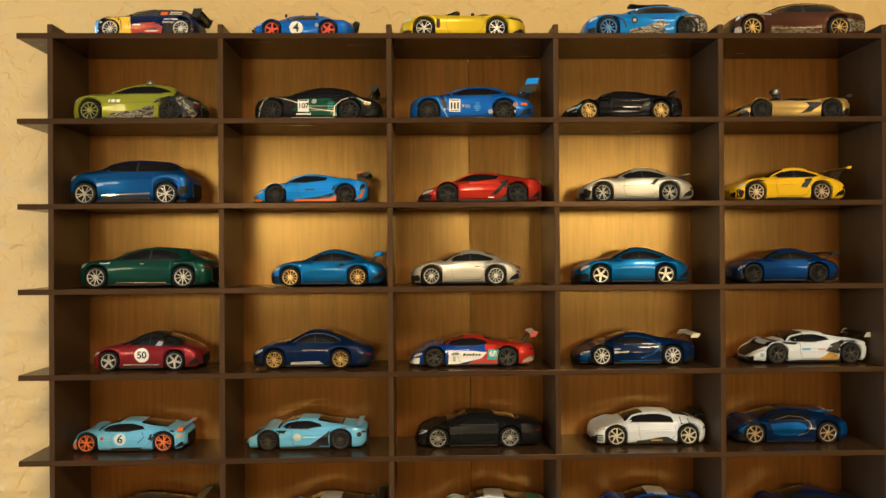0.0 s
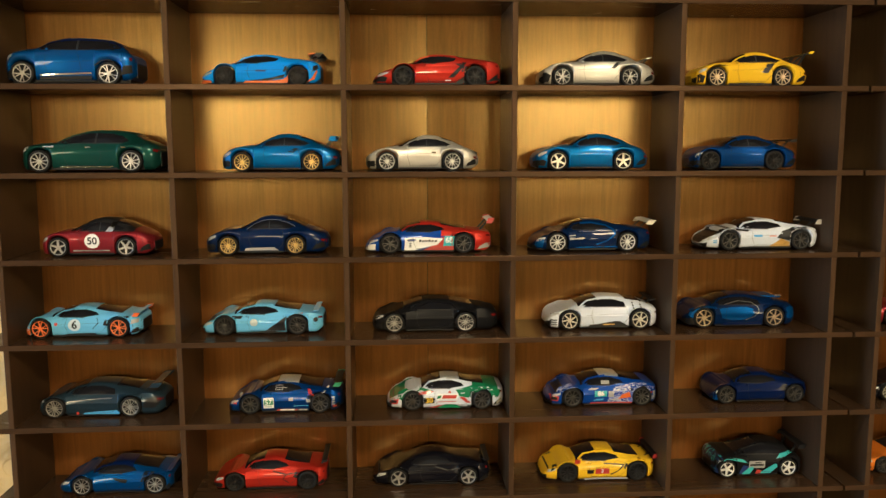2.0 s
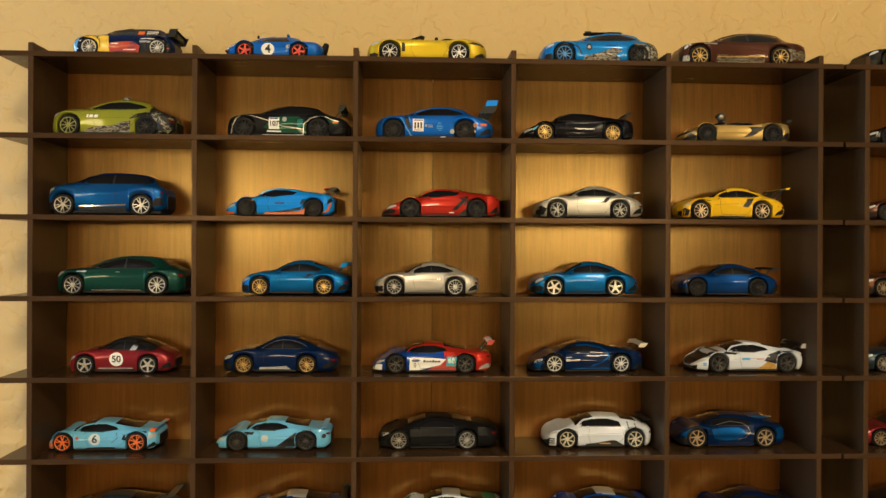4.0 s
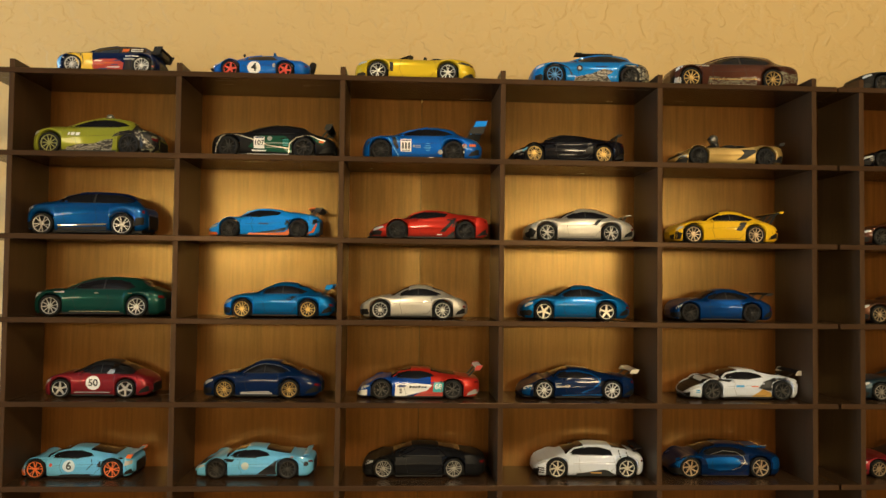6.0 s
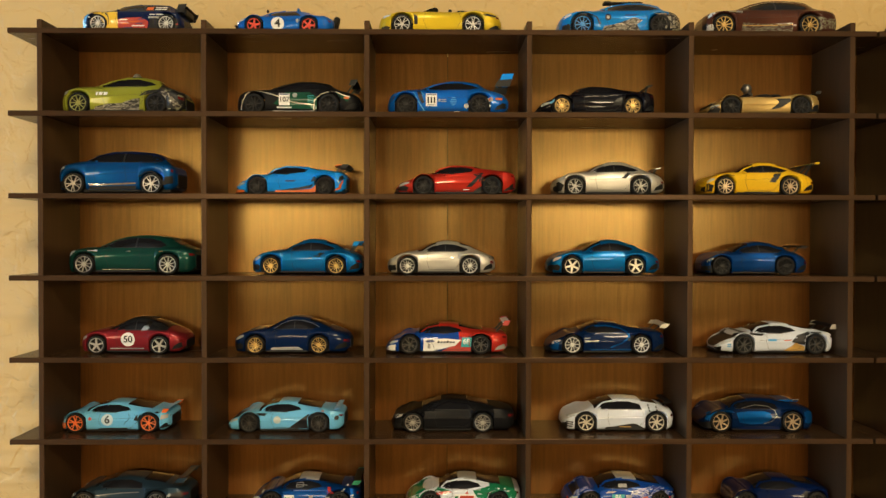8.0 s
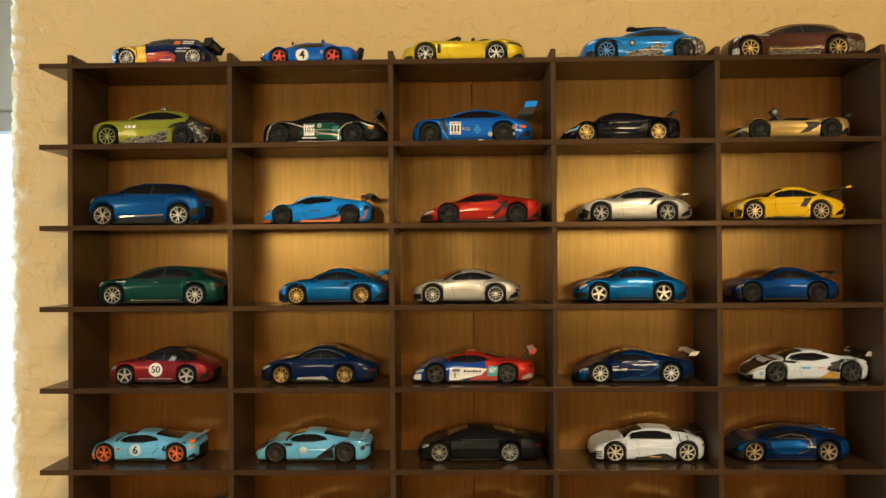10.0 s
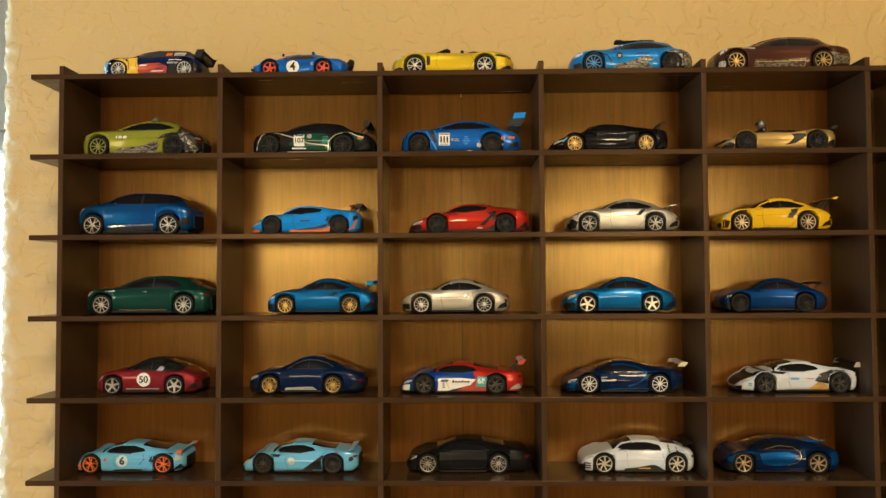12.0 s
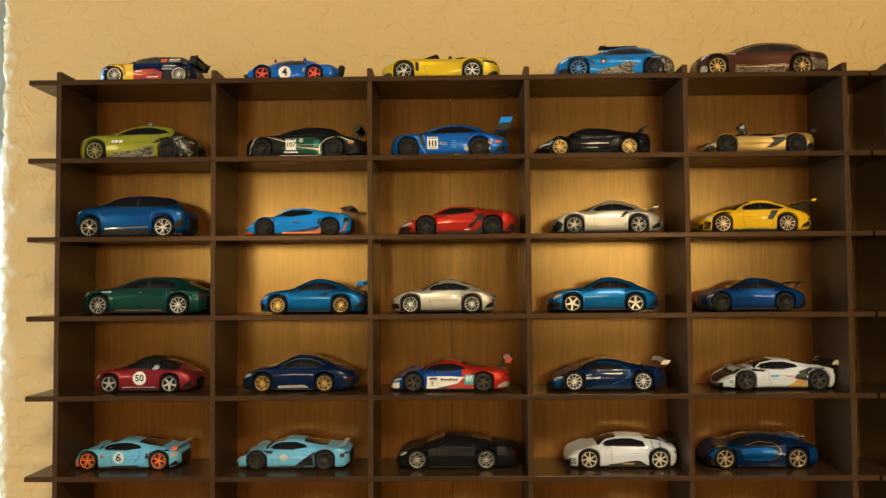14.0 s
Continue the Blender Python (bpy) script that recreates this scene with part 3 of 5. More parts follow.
def wheel_meshes(tyre, style, mat):
    key = (round(tyre, 2), style, mat.name)
    if key in RIMS:
        return RIMS[key]
    rim = tyre * 0.785
    t = lathe([(tyre * 0.6, 3.6), (tyre * 0.97, 3.5), (tyre, 3.1), (tyre, 0.5), (tyre * 0.965, 0.12), (rim * 1.05, 0.0), (rim, 0.1), (rim, 1.0), (rim * 0.2, 1.15)])
    r = lathe([(rim * 1.0, 0.45), (rim * 1.0, 0.02), (rim * 0.98, -0.04), (rim * 0.925, 0.0), (rim * 0.905, 0.6)])
    bmesh.ops.delete(r, geom=[f for f in r.faces if len(f.verts) > 4], context="FACES_ONLY")
    hub = lathe([(rim * 0.25, 0.7), (rim * 0.25, 0.22), (rim * 0.20, 0.12), (rim * 0.10, 0.10)], 14)
    me = bpy.data.meshes.new("hub")
    hub.to_mesh(me)
    hub.free()
    r.from_mesh(me)
    bpy.data.meshes.remove(me)
    tau = 2 * math.pi
    if style == "many":
        for i in range(12):
            spoke(r, tau * i / 12, rim * .2, rim * .94, .16, .12, .28, .10)
    elif style == "ten":
        for i in range(10):
            spoke(r, tau * i / 10, rim * .2, rim * .94, .24, .16, .28, .10)
    elif style == "five":
        for i in range(5):
            spoke(r, tau * (i + .25) / 5, rim * .15, rim * .94, .62, .45, .22, .08)
    elif style == "twin":
        for i in range(5):
            for k in (-1, 1):
                spoke(r, tau * (i + .25) / 5 + k * .10, rim * .2, rim * .93, .22, .19, .25, .08, k * .12)
    elif style == "mesh":
        for i in range(7):
            for k in (-1, 1):
                spoke(r, tau * (i + .25) / 7, rim * .2, rim * .93, .17, .17, .25, .08, k * .30)
    elif style == "swirl":
        for i in range(7):
            spoke(r, tau * i / 7, rim * .2, rim * .93, .42, .34, .25, .08, .35)
    out = []
    for name, bm, m in (("tyre", t, RUBBER), ("rim", r, mat)):
        me = bpy.data.meshes.new(name)
        bm.to_mesh(me)
        bm.free()
        me.materials.append(m)
        out.append(me)
    RIMS[key] = out
    return out


class Car:
    """One model car on the shelf, with its parts; s, v as in SHAPES."""

    def __init__(self, row, col, label, style, nose, front, rear, tail, height, coat_, rims, tyre=5.6, half=14.4, low=1.6, group="model cars on the shelves", yaw=0.0, base=0.0, seams=True, lamps=True, screen=TINT, mirror=True, roof=None):
        near = (10.0, 10.0, 11.0, 11.0, 13.0, 16.0, 16.0, 16.0)[row]
        x0 = base + col * PITCH + nose * MM
        self.shell = sh = Shell(style, nose, front, rear, tail, height, tyre, half, low)
        self.coat = coat_
        if roof:
            sh.roof = roof
        self.root = root = new("model_car")
        tagged(root, label, "model car", group)
        mid = sh.length / 2
        root.matrix_world = pose(x0 + mid * MM, (near + half - 0.3) * MM, TOP - row * STEP, 0, 0, yaw) @ pose(-mid * MM, 0, 0)
        mats = {"body": coat_, "windscreen": screen, "rear_window": screen, "cockpit": BLACK, "lower_grille": BLACK}
        mats.update({r[0]: r[4] for r in roof or ()})
        for kind, bm in sh.skin().items():
            ob = part(kind, bm, mats[kind], root)
        self.body = [c for c in root.children if c.name.startswith("body")][0]
        part("chassis", slab(3.5 * MM, (sh.length - 3.5) * MM, -(half - 4.6) * MM, (half - 4.6) * MM, 1.3 * MM, 8.0 * MM, 0.0004), BLACK, root)
        tail_z = float(sh.rings[-1][:, 1].max())
        part("rear_fascia", slab((sh.length - 0.5) * MM, (sh.length + 0.22) * MM, -0.56 * half * MM, 0.56 * half * MM, (low + 1.6) * MM, tail_z * 0.93 * MM, 0.0001), BLACK, root)
        fr = rims if isinstance(rims[0], tuple) else (rims, rims)
        for hub, (st, mat) in zip(sh.marks[1:3], fr):
            tm, rm = wheel_meshes(tyre, st, mat)
            turn = random.uniform(0, 360)
            for side in (1, -1):
                t = new("tyre", tm)
                t.parent = root
                t.matrix_basis = pose(hub * MM, -side * (half - 0.35) * MM, tyre * MM, 0, turn, 0 if side == 1 else 180)
                r = new("rim", rm)
                r.parent = t
        for g in sh.shape["glass"]:
            self.patch("side_window", g, TINT, lift=0.08)
        if sh.shape["glass"]:
            g = sh.shape["glass"][0]
            self.line("screen_pillar", [(g[0][0] - .05, g[0][1] + .005), (g[1][0] - .045, g[1][1] + .02), (g[2][0] - .03, g[2][1] + .03), (g[2][0] + .05, g[2][1] + .05)], 0.75, roof[-1][4] if roof and roof[-1][0] == "roof" else coat_, 0.12)
        if len(sh.shape["glass"]) == 2:
            ahead, behind = sh.shape["glass"]
            self.patch("window_pillar", [(ahead[-1][0], ahead[-1][1]), (behind[0][0], behind[0][1]), (behind[1][0], behind[1][1]), (ahead[-2][0], ahead[-2][1])], SEAM, lift=0.07)
        if seams and sh.shape["glass"]:
            a, b = (1.33, 1.78) if len(sh.shape["glass"]) == 1 or style == "rear_engine" else (1.28, 1.62)
            lowv, beltv = 0.16, 0.63
            self.line("door_seam", [(a, beltv), (a - .02, .42), (a + .02, lowv), (b - .03, lowv), (b + .06, .36), (b + .03, beltv)], 0.16, SEAM)
        self.line("sill", [(1.0 + (tyre + 1.2) / (rear - front), .085), (2.0 - (tyre + 1.2) / (rear - front), .085)], 0.9, BLACK, 0.1)
        if lamps:
            hv = float(np.interp(0.3, [p[0] for p in sh.shape["belt"]], [p[1] for p in sh.shape["belt"]]))
            self.patch("headlight", [(.16, hv - .13), (.50, hv - .02), (.52, hv + .03), (.30, hv + .0), (.18, hv - .06)], LAMP)
            tv = float(np.interp(2.9, [p[0] for p in sh.shape["belt"]], [p[1] for p in sh.shape["belt"]]))
            self.patch("tail_light", [(2.80, tv - .09), (2.97, tv - .12), (2.965, tv - .05), (2.80, tv - .03)], REDLAMP)
        if seams and style not in ("roadster", "speedster"):
            # Shade of the door crease, drawn as a thin dark line.
            self.line("crease", [(1.22, .455), (1.5, .475), (1.82, .50)], 0.11, SEAM, 0.06)
            self.line("bumper_seam", [(.56, .17), (.58, .30), (.54, .46)], 0.12, SEAM, 0.06)
            self.line("bumper_seam", [(2.50, .60), (2.62, .52), (2.66, .30)], 0.12, SEAM, 0.06)
            self.line("window_rubber", [(g[0], g[1] - .012) for g in (sh.shape["glass"][0][0], sh.shape["glass"][-1][-1])], 0.35, SEAM, 0.07)
            self.box("door_handle", 1.69, 1.745, .535, .56, coat_, lift=0.35)
        if style in ("wedge", "mid_engine"):
            self.patch("rear_quarter_vent", [(1.80, .44), (1.855, .40), (1.90, .62), (1.83, .60)], INK, 0.09)
        if mirror and sh.shape["glass"]:
            x, z = sh.at(1.3, float(np.interp(1.3, [p[0] for p in sh.shape["belt"]], [p[1] for p in sh.shape["belt"]])) + .05)
            for side in (1, -1):
                bm = bmesh.new()
                bmesh.ops.create_uvsphere(bm, u_segments=10, v_segments=6, radius=1.0)
                for v in bm.verts:
                    v.co = ((x + v.co.x * 0.95) * MM, -side * (half * 0.94 + v.co.y * 0.8) * MM, (z + v.co.z * 0.6) * MM)
                part("side_mirror", bm, coat_, root, smooth=True)

    def mm(self, points):
        return [self.shell.at(s, v) for s, v in points]

    def patch(self, name, points, mat, lift=0.12, both=True, label=""):
        bm = self.shell.patch(self.mm(points), lift)
        ob = part(name, bm, mat, self.root, label)
        if both:
            o2 = new(name, ob.data)
            o2.parent, o2.scale = self.root, (1, -1, 1)
            if label:
                o2["label"] = label
        return ob

    def box(self, name, s0, s1, v0, v1, mat, lean=0.0, lift=0.16, label=""):
        return self.patch(name, [(s0, v0), (s1, v0), (s1 + lean, v1), (s0 + lean, v1)], mat, lift, False, label)

    def line(self, name, points, width, mat, lift=0.14, both=True):
        """A narrow strip along points."""
        pts = [Vector(p) for p in self.mm(points)]
        bm = bmesh.new()
        rows = []
        dense = []
        for a, b in zip(pts, pts[1:]):
            n = max(1, int((b - a).length / 1.0))
            dense += [a.lerp(b, i / n) for i in range(n)]
        dense.append(pts[-1])
        for i, p in enumerate(dense):
            d = (dense[min(i + 1, len(dense) - 1)] - dense[max(i - 1, 0)]).normalized()
            o = Vector((-d.y, d.x)) * width / 2
            rows.append([bm.verts.new((q.x * MM, -(self.shell.side(q.x, q.y) + lift) * MM, q.y * MM)) for q in (p - o, p + o)])
        for a, b in zip(rows, rows[1:]):
            bm.faces.new((a[0], b[0], b[1], a[1]))
        ob = part(name, bm, mat, self.root)
        if both:
            o2 = new(name, ob.data)
            o2.parent, o2.scale = self.root, (1, -1, 1)
        return ob

    def disc(self, name, s, v, r, mat, lift=0.18, label=""):
        x, z = self.shell.at(s, v)
        bm = self.shell.patch([(x + r * math.cos(a), z + r * math.sin(a)) for a in np.linspace(0, 2 * math.pi, 24, endpoint=False)], lift)
        return part(name, bm, mat, self.root, label)

    def number(self, text, s, v, size, mat, lift=0.26):
        x, z = self.shell.at(s, v)
        cu = bpy.data.curves.new("number", "FONT")
        cu.offset = size * 0.022
        cu.body, cu.size, cu.align_x, cu.align_y = text, size, "CENTER", "CENTER"
        tmp = bpy.data.objects.new("number", cu)
        me = bpy.data.meshes.new_from_object(tmp)
        bpy.data.objects.remove(tmp)
        bm = bmesh.new()
        bm.from_mesh(me)
        for i in range(-6, 7):
            bmesh.ops.bisect_plane(bm, geom=bm.verts[:] + bm.edges[:] + bm.faces[:], plane_co=(0, i * 0.6, 0), plane_no=(0, 1, 0))
        for vt in bm.verts:
            px, pz = x + vt.co.x, z + vt.co.y
            vt.co = (px * MM, -(self.shell.side(px, pz) + lift) * MM, pz * MM)
        bm.to_mesh(me)
        bm.free()
        me.materials.clear()
        me.materials.append(mat)
        ob = new("number", me)
        ob.parent = self.root
        return ob

    def wing(self, s, v, chord, mat, span=0.92, plate=2.6, plate_mat=None, rise=0.10, foot=None, stay_mat=None):
        """A rear wing: blade, two end plates, two stays down to the deck."""
        sh = self.shell
        x, z = sh.at(s, v)
        half = sh.half * span
        bm = bmesh.new()
        prof = [(-.5, -.02), (-.3, .10), (0, .14), (.5, .16), (.5, .08), (0, .02), (-.3, -.06)]
        rows = []
        for y in (-half, -half * .5, 0, half * .5, half):
            rows.append([bm.verts.new(((x + a * chord) * MM, y * MM, (z + b * chord + a * chord * rise) * MM)) for a, b in prof])
        for a, b in zip(rows, rows[1:]):
            for i in range(len(prof)):
                bm.faces.new((a[i], a[(i + 1) % len(prof)], b[(i + 1) % len(prof)], b[i]))
        bm.faces.new(rows[0])
        bm.faces.new(rows[-1][::-1])
        bmesh.ops.recalc_face_normals(bm, faces=bm.faces[:])
        blade = part("rear_wing", bm, mat, self.root)
        if plate:
            for side in (1, -1):
                bm = bmesh.new()
                vs = [bm.verts.new(((x + a * chord) * MM, (side * half + d) * MM, (z + b * plate) * MM)) for d in (-.25, .25) for a, b in ((-.62, -.58), (.25, -.62), (.72, .40), (-.30, .36))]
                for f in ((0, 1, 2, 3), (7, 6, 5, 4), (0, 4, 5, 1), (1, 5, 6, 2), (2, 6, 7, 3), (3, 7, 4, 0)):
                    bm.faces.new([vs[i] for i in f])
                bmesh.ops.recalc_face_normals(bm, faces=bm.faces[:])
                part("end_plate", bm, plate_mat or mat, blade)
        fx = x - chord * .4 if foot is None else sh.at(foot, 0)[0]
        for side in (1, -1):
            y = side * half * .5
            zf = sh.top(min(fx, sh.length - .3), y) - 0.4
            bm = bmesh.new()
            vs = []
            for cx, cz in ((fx, zf), (x, z)):
                for dx, dy in ((-.7, -.25), (.7, -.25), (.7, .25), (-.7, .25)):
                    vs.append(bm.verts.new(((cx + dx) * MM, (y + dy) * MM, cz * MM)))
            for q in ((0, 1, 5, 4), (1, 2, 6, 5), (2, 3, 7, 6), (3, 0, 4, 7), (4, 5, 6, 7), (3, 2, 1, 0)):
                bm.faces.new([vs[i] for i in q])
            part("wing_stay", bm, stay_mat or BLACK, blade)
        return blade

    def sill(self, mat=BLACK, v=0.17):
        self.patch("side_skirt", [(1.30, .085), (1.72, .085), (1.70, v), (1.32, v * .85)], mat)

    def intake(self, mat=BLACK):
        self.patch("front_intake", [(.10, .14), (.42, .13), (.50, .25), (.36, .30), (.12, .27)], mat)

    def tail_trim(self, mat=BLACK):
        self.patch("rear_diffuser", [(2.50, .13), (2.94, .19), (2.96, .32), (2.80, .33), (2.60, .24)], mat)

    def lip(self, mat=BLACK):
        """A thin splitter under the nose."""
        sh = self.shell
        bm = bmesh.new()
        x1, w1 = sh.marks[1] * 0.45, sh.half * .86
        rim_ = [(x1, -w1), (x1 * .45, -w1 * .92), (0.2, -w1 * .62), (-0.7, 0), (0.2, w1 * .62), (x1 * .45, w1 * .92), (x1, w1)]
        vs = [[bm.verts.new((x * MM, y * MM, z * MM)) for x, y in rim_] for z in (1.5, 2.1)]
        bm.faces.new(vs[0])
        bm.faces.new(vs[1][::-1])
        for i in range(7):
            bm.faces.new((vs[0][i], vs[1][i], vs[1][(i + 1) % 7], vs[0][(i + 1) % 7]))
        bmesh.ops.recalc_face_normals(bm, faces=bm.faces[:])
        part("front_splitter", bm, mat, self.root)

    def block(self, name, x0, x1, y0, y1, z0, z1, mat, edge=0.4):
        return part(name, slab(x0 * MM, x1 * MM, y0 * MM, y1 * MM, z0 * MM, z1 * MM, edge * MM), mat, self.root)

    def ball(self, name, x, y, z, rx, ry, rz, mat):
        bm = bmesh.new()
        bmesh.ops.create_uvsphere(bm, u_segments=16, v_segments=10, radius=1.0)
        for v in bm.verts:
            v.co = ((x + v.co.x * rx) * MM, (y + v.co.y * ry) * MM, (z + v.co.z * rz) * MM)
        return part(name, bm, mat, self.root, smooth=True)


P_BLUE = paint("bright_blue_paint", (0.003, 0.070, 0.265), 0.6)
P_AZURE = paint("azure_paint", (0.004, 0.095, 0.44), 0.3)
DUST = camouflage("brown_dust_print", (0.055, 0.024, 0.016), (0.16, 0.16, 0.11), (0.09, 0.06, 0.04), 200.0)
P_CYAN = paint("cyan_blue_paint", (0.005, 0.150, 0.48), 0.25)
P_ROYAL = paint("royal_blue_paint", (0.003, 0.043, 0.20), 0.6)
P_DEEP = paint("deep_blue_paint", (0.002, 0.012, 0.052), 0.1)
P_NAVY = paint("navy_paint", (0.002, 0.009, 0.052), 0.1)
P_SILVER = paint("silver_paint", (0.50, 0.48, 0.43), 0.6)
P_BLACK = paint("black_paint", (0.005, 0.005, 0.008), 0.0, 0.25, 0.5, 0.04, 0.05)
P_MATT = paint("satin_black_paint", (0.0065, 0.0065, 0.0075), 0.0, 0.5, 0.07, 0.3, 0.08)
P_WHITE = paint("white_paint", (0.58, 0.63, 0.72), 0.0, 0.3)
P_RED = paint("red_paint", (0.40, 0.024, 0.014), 0.35)
P_YELLOW = paint("yellow_paint", (0.72, 0.44, 0.015), 0.0)
P_SKY = paint("sky_blue_paint", (0.010, 0.24, 0.78), 0.05)
P_GULF = paint("pale_blue_paint", (0.14, 0.44, 0.72), 0.0)
P_TEAL = paint("teal_blue_paint", (0.003, 0.112, 0.34), 0.6)
P_GREEN = paint("dark_green_paint", (0.007, 0.050, 0.042), 0.5)
P_GOLD = paint("gold_paint", (0.52, 0.36, 0.13), 0.6)
P_LIME = paint("lime_paint", (0.25, 0.27, 0.030), 0.25)
P_OLIVE = paint("yellow_gold_paint", (0.52, 0.38, 0.020), 0.35)
P_BROWN = paint("dark_brown_paint", (0.060, 0.022, 0.014), 0.45)
P_WINE = paint("wine_red_paint", (0.22, 0.019, 0.027), 0.5)
P_STEEL = paint("blue_grey_paint", (0.020, 0.040, 0.060), 0.4)
P_COPPER = paint("copper_paint", (0.085, 0.036, 0.020), 0.6)
CAMO = camouflage("grey_swirl_print", (0.035, 0.030, 0.025), (0.27, 0.25, 0.20), (0.12, 0.105, 0.08), 210.0)
DARK_SWIRL = camouflage("black_swirl_print", (0.008, 0.008, 0.009), (0.012, 0.012, 0.012), (0.20, 0.20, 0.13), 150.0)
CAMO_B = camouflage("blue_violet_swirl_print", (0.015, 0.04, 0.22), (0.40, 0.42, 0.55), (0.06, 0.10, 0.42), 330.0)

P_RACEGREEN = paint("race_green_paint", (0.012, 0.15, 0.065), 0.0)
RACE_BLUE = paint("race_blue_paint", (0.005, 0.045, 0.26), 0.1)

# top of the shelf
c = Car(0, 0, "navy rally hatchback model with yellow and red livery", "hatch", 19.2, 30.5, 72.1, 81.5, 19.0, P_NAVY, ("many", R_WHITE), lamps=False)
c.patch("nose_print", [(.05, .12), (.28, .12), (.42, .5), (.62, .62), (.35, .56), (.1, .42)], LBLUEP)
c.patch("yellow_print", [(1.13, .15), (1.22, .15), (1.26, .68), (1.0, .64), (.72, .62), (.84, .60), (1.0, .60)], YELLOWP)
c.patch("yellow_print", [(1.20, .15), (1.30, .15), (1.28, .68), (1.14, .70), (1.16, .5)], YELLOWP)
c.patch("black_print", [(1.74, .10), (1.86, .10), (1.92, .36), (1.98, .46), (1.76, .44)], INK)
c.patch("black_print", [(2.28, .14), (2.94, .2), (2.96, .44), (2.6, .46), (2.3, .36)], INK)
c.patch("red_print", [(1.29, .12), (1.72, .12), (1.74, .36), (1.62, .50), (1.42, .48), (1.29, .42)], REDP)
for a, v, w, mat in ((1.31, .40, .10, WHITE), (1.44, .34, .14, ORANGE), (1.33, .27, .09, ORANGE), (1.48, .21, .18, WHITE), (1.36, .15, .12, NAVYP), (1.58, .42, .10, NAVYP), (1.54, .29, .10, NAVYP)):
    c.box("livery_bar", a, a + w, v, v + .035, mat, .03, lift=.2)
for a, v, mat in ((.30, .22, WHITE), (.40, .34, NAVYP), (.22, .30, NAVYP), (.46, .48, WHITE), (.62, .585, NAVYP)):
    c.box("livery_bar", a, a + .09, v, v + .03, mat, .03, lift=.2)
for a, v, mat in ((2.2, .30, GREYP), (2.35, .22, WHITE), (2.5, .36, GREYP), (2.6, .26, REDP), (2.3, .50, GREYP)):
    c.box("sponsor_bar", a, a + .16, v, v + .035, mat, lift=.2)
c.box("sponsor_bar", 1.74, 1.98, .46, .52, GREYP)
c.box("sponsor_bar", 1.76, 1.96, .57, .60, WHITE)
c.box("window_number_panel", 1.70, 1.80, .74, .87, ORANGE, lift=.2)
c.box("name_bar", 1.83, 2.0, .83, .87, WHITE, lift=.2)
c.box("name_bar", 1.83, 2.0, .76, .79, WHITE, lift=.2)
c.sill(BLACK)
c.wing(2.95, .84, 5.0, BLACK, .86, 5.0, BLACK, .3, 2.6)
c.block("air_box", c.shell.length - 6, c.shell.length + 1.5, -8, 8, 12.5, 16.4, BLACK, .8)

c = Car(0, 1, "small blue vintage race car model with round white number four", "classic", 16.4, 27.9, 61.4, 76.2, 15.2, P_AZURE, ("five", R_RED), tyre=5.0, half=12.6)
c.ball("fog_lamp", 1.4, -8.5, 6.6, 1.0, 1.3, 1.3, CHROME)
c.block("bumper", -1.0, 0.6, -9.5, 9.5, 4.4, 5.6, BLACK, .4)
c.disc("roundel", 1.43, .40, 4.0, WHITE)
c.number("4", 1.43, .40, 7.0, INK)
c.disc("badge", 1.80, .50, 1.2, GREYP)
c.box("sponsor_bar", 1.95, 2.12, .60, .63, WHITE)
c.block("roll_hoop", 37, 38.6, -7, 7, 13, 16.8, P_BLUE, .5)
c.ball("side_light", 20, -11.0, 13.4, .8, .8, 1.1, BLACK)
t = part("spare_wheel", lathe([(1.6, -1.5), (4.4, -1.5), (4.8, -.9), (4.8, .9), (4.4, 1.5), (1.6, 1.5)], 24), RUBBER, c.root, "black spare wheel on the tail")
t.matrix_basis = pose((c.shell.length + .4) * MM, 0, 8.4 * MM, 18, 0, 90)

c = Car(0, 2, "golden yellow open roadster model with silver wheels", "roadster", 6.2, 20.7, 64.4, 82.0, 16.5, P_OLIVE, ("twin", R_SILVER), tyre=6.0, half=15)
for y in (-6.0, 6.0):
    c.block("seat_back", 43, 45.2, y - 3.2, y + 3.2, 10, 16.8, BLACK, .9)
c.ball("tonneau", 51.5, 0, 15.4, 5.5, 8.5, 1.7, BLACK)
bm = bmesh.new()
screen_rows = []
for k in range(13):
    a = math.pi * k / 12
    px, py, pz = 28.0 + 8.0 * math.sin(a) ** 0.7, -11.6 * math.cos(a), 13.8 + 5.0 * math.sin(a) ** 0.7
    screen_rows.append([bm.verts.new((x * MM, y * MM, z * MM)) for x, y, z in ((px, py, pz), (px + .8, py * .93, pz - .2), (px - 1.2, py * .9, pz - 1.4), (px - 1.6, py, pz - 1.1))])
for a, b in zip(screen_rows, screen_rows[1:]):
    for i in range(4):
        bm.faces.new((a[i], b[i], b[(i + 1) % 4], a[(i + 1) % 4]))
bm.faces.new(screen_rows[0])
bm.faces.new(screen_rows[-1][::-1])
bmesh.ops.recalc_face_normals(bm, faces=bm.faces[:])
part("windscreen_frame", bm, BLACK, c.root)
bm = bmesh.new()
q = [bm.verts.new((x * MM, y * MM, z * MM)) for x, y, z in ((26.5, -11.8, 14.0), (26.5, 11.8, 14.0), (34.6, 8.6, 17.8), (34.6, -8.6, 17.8), (27.0, -11.8, 14.0), (27.0, 11.8, 14.0), (35.0, 8.6, 17.7), (35.0, -8.6, 17.7))]
for f in ((0, 1, 2, 3), (7, 6, 5, 4), (0, 3, 7, 4), (1, 5, 6, 2), (3, 2, 6, 7), (0, 4, 5, 1)):
    bm.faces.new([q[i] for i in f])
